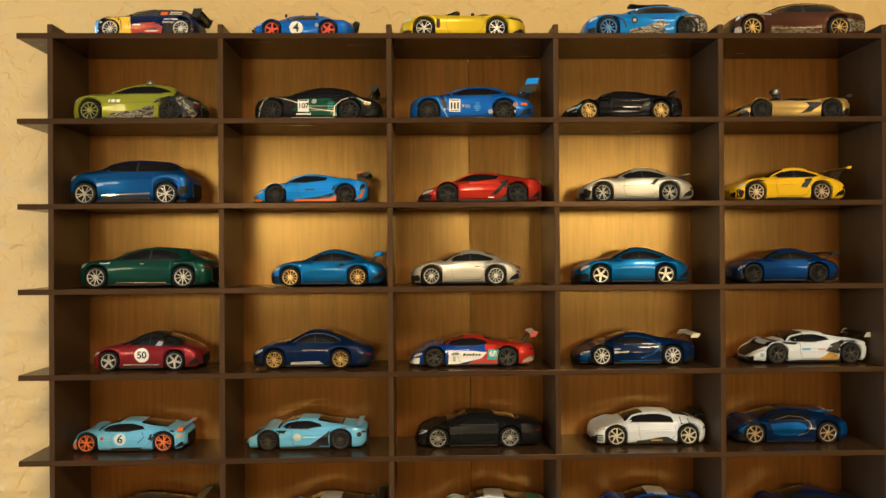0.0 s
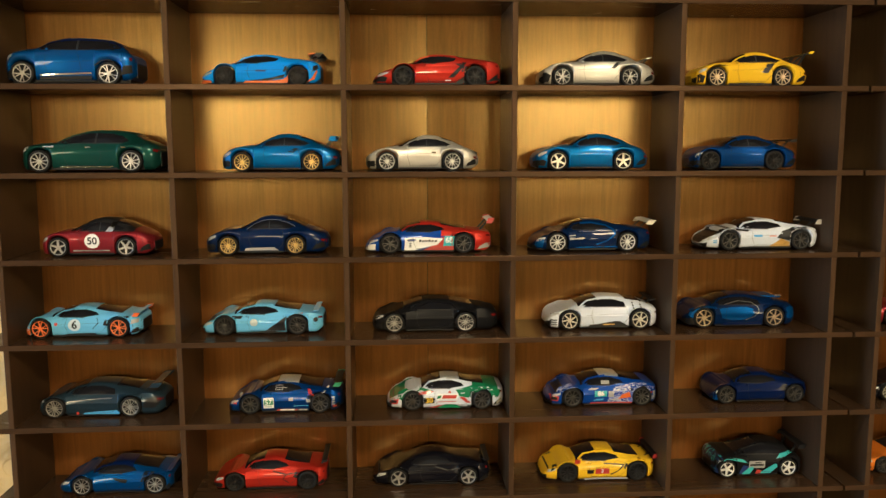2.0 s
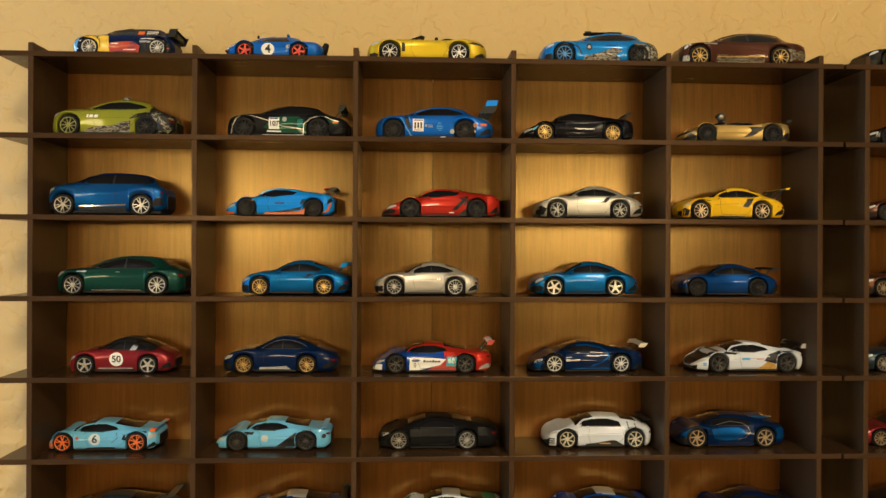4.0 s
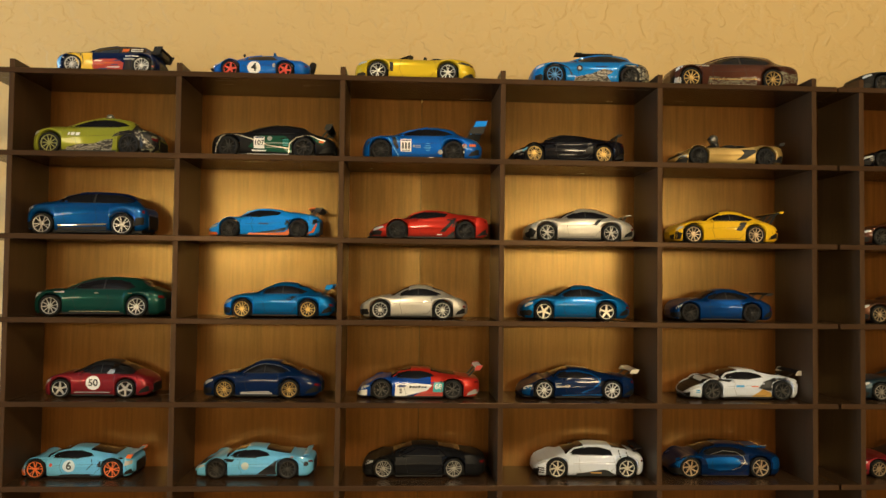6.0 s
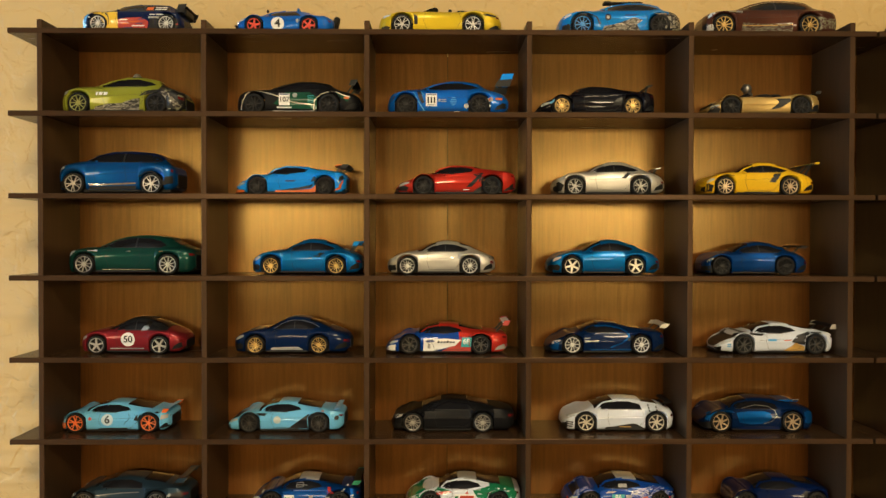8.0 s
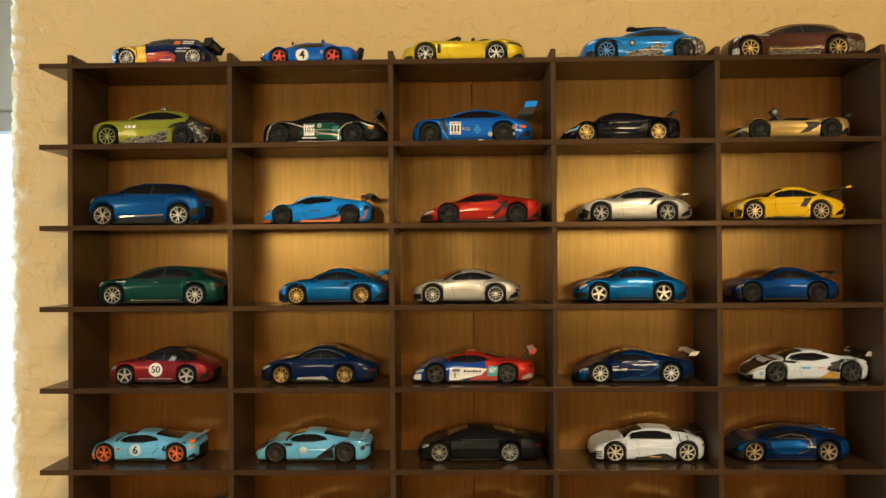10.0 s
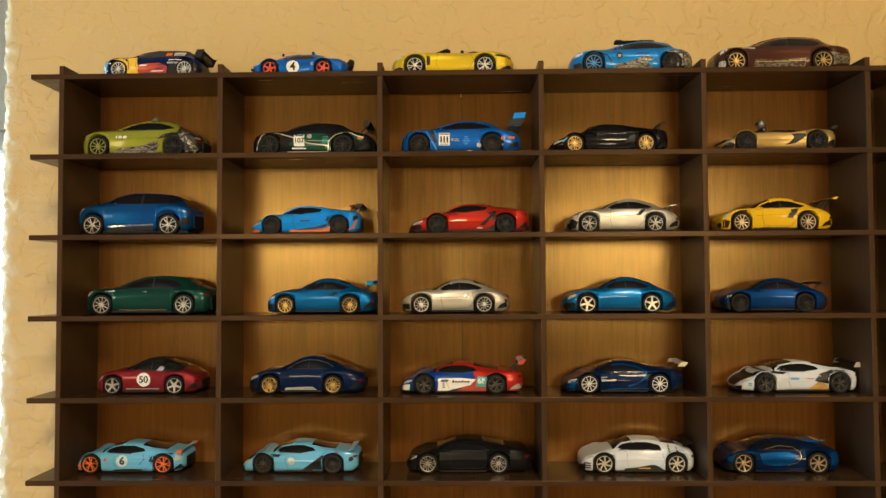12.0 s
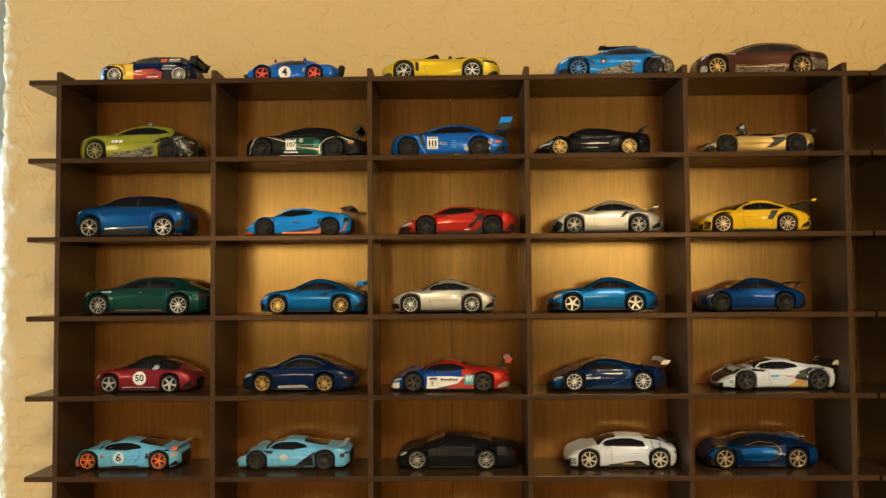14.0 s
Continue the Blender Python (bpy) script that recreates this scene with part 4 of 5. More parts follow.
part("windscreen", bm, SMOKE, c.root)
c.patch("tail_panel", [(2.30, .70), (2.92, .60), (2.95, .68), (2.5, .76)], SMOKE)
c.line("screen_pillar", [(1.07, .86), (1.27, .885)], .5, BLACK)
c.patch("side_vent", [(1.17, .36), (1.22, .36), (1.22, .68), (1.17, .72)], BLACK)
c.intake(SMOKE)
c.line("door_seam", [(1.33, .82), (1.30, .45), (1.36, .16), (1.75, .16), (1.84, .50), (1.80, .80)], .16, SEAM)
c.tail_trim()

c = Car(0, 3, "blue coupe model with grey swirl print and roof rack", "grand_tourer", 20.2, 33.9, 82.0, 95.7, 21.6, P_CYAN, (("ten", R_BLUE), ("ten", R_DARK)), tyre=6.3, roof=[("rear_body", 2.34, 3, 1, DARK_SWIRL)])
c.line("arch_trim", [(.74, .30), (.80, .50), (.92, .585), (1.08, .585), (1.18, .50), (1.23, .30)], .9, INK)
c.patch("swirl_print", [(1.25, .10), (1.75, .10), (1.70, .30), (1.78, .42), (1.66, .50), (1.5, .36), (1.28, .24)], CAMO)
c.patch("swirl_print", [(2.22, .18), (2.9, .2), (2.93, .5), (2.6, .6), (2.28, .62), (1.9, .62), (2.05, .56), (2.26, .4)], CAMO)
c.disc("badge", 1.33, .50, 2.0, INK)
c.disc("badge", 1.33, .50, 1.0, GREYP, .24)
c.box("name_bar", 1.55, 1.72, .545, .585, NAVYP)
c.block("roof_rack", 29, 53, -5.5, 2, 21.9, 22.4, BLACK, .2)
for i, x in enumerate((31, 36, 41, 46, 50)):
    c.block("rack_load", x - 2.2, x + (2.0 + .6 * (i % 2)), -5 + i % 2, 1 - i % 3, 22.3, 23.2 - .25 * (i % 3), BLACK, .3)
c.intake()

c = Car(0, 4, "dark brown four-door sedan model with gold wheels", "sedan", 12.3, 23.6, 76.8, 95.4, 23.4, P_BROWN, ("ten", R_GOLD), tyre=6.5, half=15, screen=SMOKE)
c.patch("dust_print", [(1.2, .10), (1.8, .10), (1.8, .34), (1.5, .30), (1.22, .34)], DUST)
c.patch("dust_print", [(2.2, .14), (2.9, .2), (2.93, .44), (2.5, .46), (2.2, .52)], DUST)
c.line("waist_trim", [(1.22, .26), (1.8, .28)], .35, GOLDP)
c.box("vent_trim", 1.05, 1.22, .60, .64, CHROME)
c.line("sill_trim", [(1.22, .12), (1.8, .12)], .3, CHROME)
c.line("window_trim", [(1.18, .68), (1.36, .835), (1.5, .92), (1.7, .94), (1.9, .915), (2.05, .84), (2.13, .72)], .3, CHROME)
c.intake(GREYP)

# first row under the top
c = Car(1, 0, "lime coupe model with grey swirl print and chrome roof dome", "grand_tourer", 6.4, 18.2, 65.7, 82.5, 23.5, P_LIME, (("ten", R_LIME), ("ten", R_DARK)), tyre=6.4, half=14.8, roof=[("rear_body", 2.12, 3, 1, DARK_SWIRL)])
c.patch("swirl_print", [(1.2, .10), (1.78, .10), (1.80, .40), (1.7, .38), (1.55, .28), (1.38, .26), (1.22, .18)], CAMO)
c.patch("black_print", [(1.78, .45), (1.86, .58), (2.05, .64), (2.3, .60), (2.7, .50), (2.95, .42), (2.95, .2), (2.5, .14), (2.28, .2), (2.22, .42), (2.05, .57), (1.9, .50)], INK)
c.patch("swirl_print", [(2.25, .40), (2.45, .36), (2.7, .16), (2.9, .2), (2.55, .48), (2.3, .64), (2.2, .6)], CAMO, .2)
for a, b in ((1.23, 1.25), (1.265, 1.31), (1.325, 1.37)):
    c.box("sponsor_bar", a, b, .48, .555, WHITE, .01)
c.ball("roof_dome", 44, -3, 24.4, 2.3, 2.3, 2.0, R_STEEL)
c.block("roof_bar", 42, 47.5, -6, 6, 22.6, 23.9, BLACK, .3)

c = Car(1, 1, "black and dark green race coupe model with cream stripes", "grand_tourer", 16.2, 27.7, 73.7, 92.4, 21.3, P_MATT, ("ten", R_DARK), tyre=6.3, half=14.8, lamps=False)
DARKGREEN = paint("racing_green_paint", (0.008, 0.060, 0.034), 0.1)
c.patch("green_print", [(1.26, .30), (1.50, .16), (1.84, .14), (1.84, .48), (1.74, .64), (1.42, .64)], DARKGREEN)
c.patch("green_print", [(2.2, .64), (2.5, .54), (2.7, .44), (2.6, .36), (2.36, .50)], DARKGREEN)
c.line("cream_stripe", [(.30, .12), (.40, .38), (.58, .56), (.86, .645), (1.10, .65), (1.18, .60)], .6, R_CREAM)
c.line("cream_stripe", [(1.16, .62), (1.34, .50), (1.52, .35), (1.80, .27)], .55, R_CREAM, .16)
c.line("cream_stripe", [(1.80, .12), (1.81, .40), (1.90, .58), (2.03, .65), (2.24, .64), (2.5, .54), (2.7, .50)], .6, R_CREAM, .16)
c.box("number_panel", 1.335, 1.475, .26, .60, WHITE)
c.number("107", 1.405, .42, 4.2, INK)
c.box("panel_header", 1.345, 1.465, .555, .59, NAVYP, lift=.22)
c.disc("badge", 1.545, .55, 1.5, GREYP)
c.box("name_bar", 1.31, 1.50, .175, .215, WHITE)
c.box("orange_panel", 2.5, 2.66, .44, .50, ORANGE)
c.line("skirt_stripe", [(1.25, .095), (1.8, .095)], .4, GREYP)
for i in range(5):
    c.box("pale_bar", 1.72, 1.80, .34 + i * .045, .355 + i * .045, TEALP)
c.wing(2.80, .93, 4.2, BLACK, .95, 3.6, BLACK, .35, 2.55)
c.lip()
c.tail_trim()

c = Car(1, 2, "bright blue race coupe model with a tall rear wing", "grand_tourer", 11.8, 23.2, 68.5, 86.5, 21.8, P_AZURE, ("ten", R_DARK), tyre=6.2, half=14.8, lamps=False)
c.patch("black_vent", [(1.15, .66), (1.17, .46), (1.22, .30), (1.25, .34), (1.22, .52), (1.20, .66)], INK)
c.line("pale_stripe", [(1.10, .64), (1.16, .40), (1.25, .10)], .6, LBLUEP, .2)
c.line("pale_stripe", [(1.21, .66), (1.235, .54)], .4, LBLUEP, .2)
c.box("number_panel", 1.27, 1.42, .24, .60, WHITE)
for k in range(3):
    c.box("number_bar", 1.292 + .042 * k, 1.314 + .042 * k, .32, .50, INK, lift=.24)
c.box("panel_header", 1.28, 1.41, .545, .575, NAVYP, lift=.24)
c.box("panel_footer", 1.29, 1.40, .265, .285, NAVYP, lift=.24)
c.box("sponsor_bar", 1.44, 1.47, .37, .44, GREYP)
c.box("sponsor_bar", 1.48, 1.55, .36, .385, GREYP)
c.box("sponsor_bar", 1.48, 1.545, .41, .43, GREYP)
for v, w in ((.27, .05), (.32, .08), (.365, .10), (.41, .07), (.47, .05)):
    c.box("sponsor_bar", 1.645 - w / 2, 1.645 + w / 2, v, v + .02, LBLUEP)
c.disc("badge", 1.82, .24, 1.5, GREYP)
c.disc("badge", 2.38, .43, 1.5, GREYP)
c.disc("badge", 2.38, .43, 1.1, REDP, .24)
c.disc("badge", 2.34, .25, .8, WHITE)
c.box("orange_panel", 2.55, 2.78, .41, .48, ORANGE)
c.line("skirt_stripe", [(1.66, .075), (1.73, .075)], .6, WHITE)
c.line("tail_trim", [(2.62, .66), (2.86, .60)], .35, GREYP)
L_ = c.shell.length
c.wing(2.96, 1.08, 6.0, P_SKY, .90, 0, BLACK, .12, 2.5)
for side in (1, -1):
    for name, mat, d0, d1, outline in (("end_plate", BLACK, -.25, .25, ((L_ - 9.0, 17.2), (L_ + .6, 17.2), (L_ + 3.0, 25.0), (L_ - 4.2, 24.8))),
                                       ("end_plate_top", P_SKY, -.45, .45, ((L_ - 5.4, 21.4), (L_ + 2.0, 22.0), (L_ + 3.1, 25.3), (L_ - 4.0, 25.1)))):
        bm = bmesh.new()
        vs = [bm.verts.new((x * MM, (side * 13.6 + d) * MM, z * MM)) for d in (d0, d1) for x, z in outline]
        for f in ((0, 1, 2, 3), (7, 6, 5, 4), (0, 4, 5, 1), (1, 5, 6, 2), (2, 6, 7, 3), (3, 7, 4, 0)):
            bm.faces.new([vs[i] for i in f])
        bmesh.ops.recalc_face_normals(bm, faces=bm.faces[:])
        part(name, bm, mat, c.root)
c.patch("headlight", [(.2, .36), (.44, .5), (.46, .56), (.3, .5)], SMOKE)
c.lip()
c.tail_trim()

c = Car(1, 3, "glossy black wedge supercar model with gold wheels", "wedge", 6.3, 21.5, 65.3, 79.8, 19.0, P_BLACK, ("mesh", R_GOLD), tyre=5.7, half=15)
c.patch("side_intake", [(1.70, .30), (1.86, .34), (1.90, .62), (1.78, .55)], INK)
c.wing(2.74, .97, 3.4, BLACK, .8, 1.3, BLACK, .04, 2.66)
c.patch("headlight", [(.5, .34), (.72, .46), (.72, .52), (.5, .42)], LBLUEP, .2)
c.lip()
c.tail_trim()

c = Car(1, 4, "gold open-top speedster model with black wheels and silver helmet", "speedster", 13.5, 28.5, 71.9, 84.9, 14.5, P_GOLD, ("ten", R_DARK), tyre=5.9, half=15)
c.patch("side_intake", [(1.56, .26), (1.70, .32), (1.80, .52), (1.90, .74), (1.64, .74), (1.68, .58), (1.64, .44)], INK)
c.patch("tail_print", [(2.3, .16), (2.95, .2), (2.96, .5), (2.7, .46), (2.4, .3)], INK)
c.patch("nose_print", [(.02, .10), (.5, .10), (.56, .34), (.4, .46), (.2, .36)], BLACK)
c.ball("helmet", 28.0, -4.5, 18.2, 3.1, 2.9, 3.0, R_STEEL)
c.block("visor", 24.8, 27.2, -6.6, -2.4, 17.6, 19.2, BLACK, .5)
c.ball("figure_torso", 28.8, -4.5, 13.6, 2.8, 3.6, 3.4, R_GREY)
bm = bmesh.new()
wedge = [[bm.verts.new((x * MM, y * MM, z * MM)) for x, z in ((16.5, 10.6), (27.0, 14.6), (28.0, 14.2), (27.6, 10.4))] for y in (-10.4, -8.8, 8.8, 10.4)]
for vt in wedge[0] + wedge[3]:
    vt.co.z -= 1.1 * MM
for a, b in zip(wedge, wedge[1:]):
    for i in range(4):
        bm.faces.new((a[i], b[i], b[(i + 1) % 4], a[(i + 1) % 4]))
bm.faces.new(wedge[0])
bm.faces.new(wedge[3][::-1])
bmesh.ops.recalc_face_normals(bm, faces=bm.faces[:])
part("low_screen", bm, TINT, c.root)
c.ball("engine_cover", 39.5, 0, 13.4, 5.4, 7.6, 1.9, BLACK)
c.ball("engine_cover", 46.0, 0, 13.9, 4.6, 7.0, 1.2, BLACK)
c.wing(2.86, 1.02, 3.2, BLACK, .85, 2.0, BLACK, .1, 2.6)
c.line("skirt_stripe", [(1.25, .12), (1.8, .12)], .5, INK)
c.lip()

# second row
c = Car(2, 0, "bright blue luxury crossover model with silver wheels", "suv", 4.0, 14.6, 62.4, 76.9, 27.4, P_BLUE, ("twin", R_SILVER), tyre=6.6, half=15.6, low=3.0, roof=[("roof", 1.4, 2.4, 9, P_NAVY)])
c.line("sill_trim", [(1.20, .21), (1.80, .25)], .8, CHROME)
c.intake()
c.patch("lower_trim", [(1.2, .115), (1.8, .115), (1.8, .2), (1.2, .17)], BLACK)
c.patch("rear_bumper", [(2.4, .2), (2.93, .26), (2.93, .42), (2.6, .40), (2.38, .3)], BLACK)
c.line("arch_trim", [(1.84, .40), (1.92, .50), (2.05, .52), (2.2, .46)], .5, BLACK)

c = Car(2, 1, "sky blue wedge supercar model with orange trim and wing", "wedge", 14.7, 29.3, 71.0, 83.8, 18.5, P_SKY, ("mesh", R_DARK), tyre=5.6, half=14.6)
c.patch("orange_trim", [(1.26, .09), (1.86, .09), (1.88, .34), (1.80, .20), (1.5, .15), (1.28, .16)], ORANGE)
c.patch("black_trim", [(1.36, .16), (1.60, .17), (1.80, .24), (1.84, .36), (1.66, .26)], INK, .18)
c.patch("orange_nose", [(.05, .09), (.5, .09), (.45, .16), (.1, .18)], ORANGE)
c.patch("orange_tail", [(2.4, .12), (2.75, .2), (2.92, .5), (2.85, .5), (2.66, .26)], ORANGE)
c.patch("tail_panel", [(2.66, .42), (2.95, .55), (2.97, .68), (2.7, .6)], INK, .2)
c.box("name_bar", 1.42, 1.56, .44, .49, NAVYP)
c.wing(2.66, .98, 5.4, ORANGE, .80, 0, BLACK, .02, 2.5)
c.wing(2.96, .97, 4.6, BLACK, .95, 2.4, BLACK, .05, 2.7)
c.block("roof_scoop", 38, 43, -3, 3, 17, 18.4, ORANGE, .7)
c.lip(ORANGE)

c = Car(2, 2, "bright red wedge supercar model with black wheels", "wedge", 16.1, 34.1, 76.4, 91.4, 19.1, P_RED, ("twin", R_DARK), tyre=5.9, half=15)
c.patch("side_intake", [(1.62, .26), (1.70, .26), (1.84, .60), (1.88, .74), (1.72, .68), (1.78, .60)], INK)
c.patch("sill_print", [(1.72, .10), (1.84, .10), (1.84, .30)], INK)
c.intake()
c.lip()
c.patch("rear_diffuser", [(2.45, .12), (2.95, .2), (2.97, .42), (2.8, .34), (2.6, .22)], BLACK)
c.box("sill_mark", 1.58, 1.66, .16, .19, WHITE)

c = Car(2, 3, "silver rear-engined sports coupe model with dark side vents", "rear_engine", 17.3, 30.0, 70.6, 86.5, 21.6, P_SILVER, ("twin", R_STEEL), tyre=5.8)
c.patch("side_intake", [(1.70, .50), (1.77, .48), (1.86, .66), (1.80, .66)], INK)
c.patch("front_intake", [(.04, .12), (.34, .12), (.46, .30), (.2, .40), (.06, .33)], INK)
c.wing(2.72, .77, 3.6, P_SILVER, .8, 0, BLACK, .05, 2.6)
c.tail_trim()

c = Car(2, 4, "yellow rear-engined track coupe model with large wing", "rear_engine", 12.9, 25.4, 65.7, 82.2, 21.5, P_YELLOW, ("ten", R_PALE), tyre=5.9)
c.patch("side_intake", [(1.68, .40), (1.77, .38), (1.87, .66), (1.76, .64)], INK)
c.patch("front_intake", [(.04, .12), (.36, .12), (.44, .30), (.2, .36), (.06, .30)], INK)
c.patch("arch_vent", [(.80, .585), (1.0, .625), (1.2, .57), (1.0, .59)], INK)
c.tail_trim()
c.wing(2.88, .90, 6.0, BLACK, .92, 0, BLACK, .06, 2.5)
c.wing(3.0, .95, 2.6, P_YELLOW, .98, 1.4, P_YELLOW, .06, 2.7)
c.line("skirt_stripe", [(1.3, .11), (1.72, .11)], .5, INK)

# third row
c = Car(3, 0, "dark green four-door sedan model with bright silver wheels", "sedan", 9.5, 20.8, 72.3, 88.1, 24.4, P_GREEN, ("ten", R_SILVER), tyre=6.4, half=15, screen=SMOKE)
c.line("sill_trim", [(1.22, .13), (1.8, .13)], .3, CHROME)
c.box("vent_trim", 1.05, 1.16, .59, .63, CHROME)
c.box("door_handle", 1.50, 1.55, .58, .60, CHROME)
c.box("door_handle", 1.90, 1.95, .58, .60, CHROME)

c = Car(3, 1, "teal blue rear-engined track coupe model with gold wheels", "rear_engine", 25.0, 37.7, 77.9, 93.8, 22.3, P_TEAL, ("many", R_GOLD), tyre=5.7)
c.patch("side_intake", [(1.66, .52), (1.74, .50), (1.82, .60), (1.76, .62)], INK)
c.intake()
c.tail_trim()
c.wing(2.78, .88, 3.8, P_TEAL, .95, 2.8, P_TEAL, .05, 2.5)

c = Car(3, 2, "silver rear-engined sports coupe model with silver wheels", "rear_engine", 11.6, 24.1, 62.9, 78.5, 21.4, P_SILVER, ("many", R_SILVER), tyre=5.8)
c.intake()
c.tail_trim()
c.patch("lamp_band", [(2.75, .50), (2.985, .45), (2.985, .52), (2.76, .56)], INK, .2)
c.box("door_handle", 1.68, 1.75, .50, .53, CHROME)

c = Car(3, 3, "teal blue rear-engined sports coupe model with cream wheels", "rear_engine", 14.2, 28.3, 67.8, 83.6, 22.2, P_TEAL, ("five", R_CREAM), tyre=5.8)
c.intake()
c.tail_trim()
c.patch("lamp_band", [(2.75, .50), (2.985, .45), (2.985, .50), (2.76, .55)], REDP, .2)

c = Car(3, 4, "deep blue rear-engined track coupe model with black wheels", "rear_engine", 13.4, 23.4, 63.2, 78.2, 21.0, P_ROYAL, ("ten", R_DARK), tyre=5.8)
c.intake()
c.wing(2.76, .84, 4.8, BLACK, .9, 1.4, BLACK, .03, 2.5)
c.tail_trim()

# fourth row
c = Car(4, 0, "wine red targa model with round white number fifty", "rear_engine", 16.2, 27.4, 66.2, 81.5, 22.3, P_WINE, ("five", R_SILVER), tyre=5.7, roof=[("roof", 1.44, 2.3, 8, BLACK)])
c.disc("roundel", 1.50, .41, 4.3, WHITE)
c.number("50", 1.50, .41, 5.8, INK)
c.patch("roll_bar", [(1.70, .66), (1.80, .66), (1.87, .90), (1.79, .905)], CHROME, .2)
c.line("sill_trim", [(1.22, .16), (1.76, .16)], .6, GREYP)
c.tail_trim()
c = Car(4, 1, "navy rear-engined sports coupe model with gold mesh wheels", "rear_engine", 13.3, 27.6, 67.1, 86.2, 23.0, P_DEEP, ("mesh", R_GOLD), tyre=5.8)
c.line("window_trim", [(1.28, .68), (1.39, .80), (1.50, .88), (1.60, .91), (1.75, .895), (1.89, .825), (2.0, .73)], .25, R_SILVER)
c.patch("sill_print", [(1.24, .12), (1.75, .12), (1.68, .20), (1.26, .18)], GREYP)
c.intake()
c.tail_trim()

c = Car(4, 2, "red, white and blue endurance race car model with wing", "mid_engine", 10.5, 25.5, 69.8, 86.7, 18.7, RACE_BLUE, ("twin", R_GREY), tyre=6.0, half=15, roof=[("rear_body", 1.70, 3, 2, P_RED), ("roof", 1.36, 1.70, 9, P_RED)])
c.patch("red_print", [(1.44, .10), (1.86, .10), (1.86, .60), (1.74, .60), (1.66, .34)], REDP, .06)
c.patch("white_print", [(1.19, .11), (1.32, .10), (1.46, .18), (1.64, .28), (1.72, .48), (1.5, .52), (1.20, .50)], WHITE)
c.patch("white_print", [(.02, .12), (.4, .12), (.42, .32), (.2, .3), (.04, .24)], WHITE)
c.patch("badge", [(1.22, .43), (1.25, .48), (1.32, .48), (1.36, .44), (1.32, .40), (1.25, .39)], NAVYP, .2)
for k in range(6):
    c.box("sponsor_bar", 1.39 + .042 * k, 1.42 + .042 * k, .37, .43 + .02 * (k in (0, 3)), INK, .006, lift=.22)
c.patch("number_panel", [(1.72, .24), (1.86, .24), (1.88, .56), (1.74, .56)], TEALP, .2)
c.number("68", 1.80, .42, 4.6, WHITE)
c.line("skirt_stripe", [(1.26, .085), (1.86, .085)], .8, INK)
for v in (.2, .26, .32):
    c.box("sponsor_bar", 1.255, 1.29, v, v + .03, INK)
c.wing(2.95, 1.06, 4.0, WHITE, .85, 3.2, REDP, .1, 2.6)
c.lip()
c.tail_trim(GREYP)

c = Car(4, 3, "dark blue endurance race car model with white wheels", "mid_engine", 13.9, 29.1, 72.3, 87.5, 19.5, P_DEEP, ("ten", R_WHITE), tyre=6.0, half=15)
c.patch("blue_nose_patch", [(.05, .18), (.42, .14), (.46, .42), (.26, .40)], P_BLUE)
c.line("blue_stripe", [(1.56, .22), (1.72, .36), (1.82, .56), (1.80, .70), (1.70, .82), (1.5, .90), (1.34, .88)], .9, P_BLUE, .2)
c.patch("logo_shape", [(1.15, .42), (1.19, .46), (1.27, .435), (1.37, .46), (1.39, .43), (1.36, .39), (1.27, .40), (1.18, .375)], GREYP, .2, False)
c.patch("logo_shape", [(1.16, .49), (1.26, .51), (1.26, .535), (1.17, .52)], GREYP, .2, False)
c.line("skirt_stripe", [(1.26, .14), (1.86, .16)], .5, P_BLUE)
c.wing(2.95, .92, 5.0, R_CREAM, .85, 2.6, R_CREAM, .08, 2.6)
c.lip()
c.tail_trim()

c = Car(4, 4, "white and black track supercar model with gold accents", "mid_engine", 22.3, 38.5, 83.7, 95.7, 19.1, P_WHITE, ("twin", R_GREY), tyre=6.1, half=15, roof=[("hood", 0, 1.05, 9, INK)])
c.patch("black_arch", [(.60, .54), (.8, .63), (1.0, .665), (1.25, .60), (1.3, .66), (1.0, .72), (.7, .66)], INK)
c.patch("black_print", [(1.66, .40), (1.84, .30), (1.86, .62), (2.0, .70), (2.3, .66), (2.3, .72), (1.9, .74), (1.74, .62)], INK)
c.patch("gold_print", [(1.56, .12), (1.84, .12), (1.84, .26), (1.72, .38), (1.66, .26)], GOLDP)
c.box("badge_bar", 1.34, 1.46, .43, .50, LBLUEP)
c.box("name_bar", 1.56, 1.66, .44, .47, ORANGE)
c.line("skirt_stripe", [(1.26, .10), (1.86, .10)], .9, INK)
for v in (.24, .30):
    c.box("sponsor_bar", .36, .5, v, v + .04, LBLUEP)
c.wing(3.0, .92, 5.4, BLACK, .9, 3.0, R_CREAM, .2, 2.5)
c.lip()

# fifth row
c = Car(5, 0, "pale blue and orange sports car model with number six", "mid_engine", 2.3, 12.8, 58.4, 71.3, 18.0, P_GULF, ("twin", R_ORANGE), tyre=6.0, half=15)
c.disc("roundel", 1.43, .43, 3.6, paint("pale_roundel", (.55, .66, .74), 0))
c.number("6", 1.43, .43, 6.6, INK)
c.patch("orange_nose", [(.01, .12), (.40, .12), (.42, .34), (.03, .32)], ORANGE)
c.disc("badge", 1.20, .48, 1.0, REDP)
c.wing(2.80, .78, 3.6, P_GULF, .95, 2.4, ORANGE, .0, 2.6)
c.patch("deck_vent", [(2.12, .70), (2.4, .72), (2.55, .68), (2.3, .66)], INK)
c.line("door_cut", [(1.72, .66), (1.74, .50), (1.66, .30)], .35, INK, .2)
c.patch("tail_panel", [(2.55, .45), (2.9, .5), (2.9, .62), (2.6, .60)], GREYP, .2)
c.tail_trim()
c.sill()
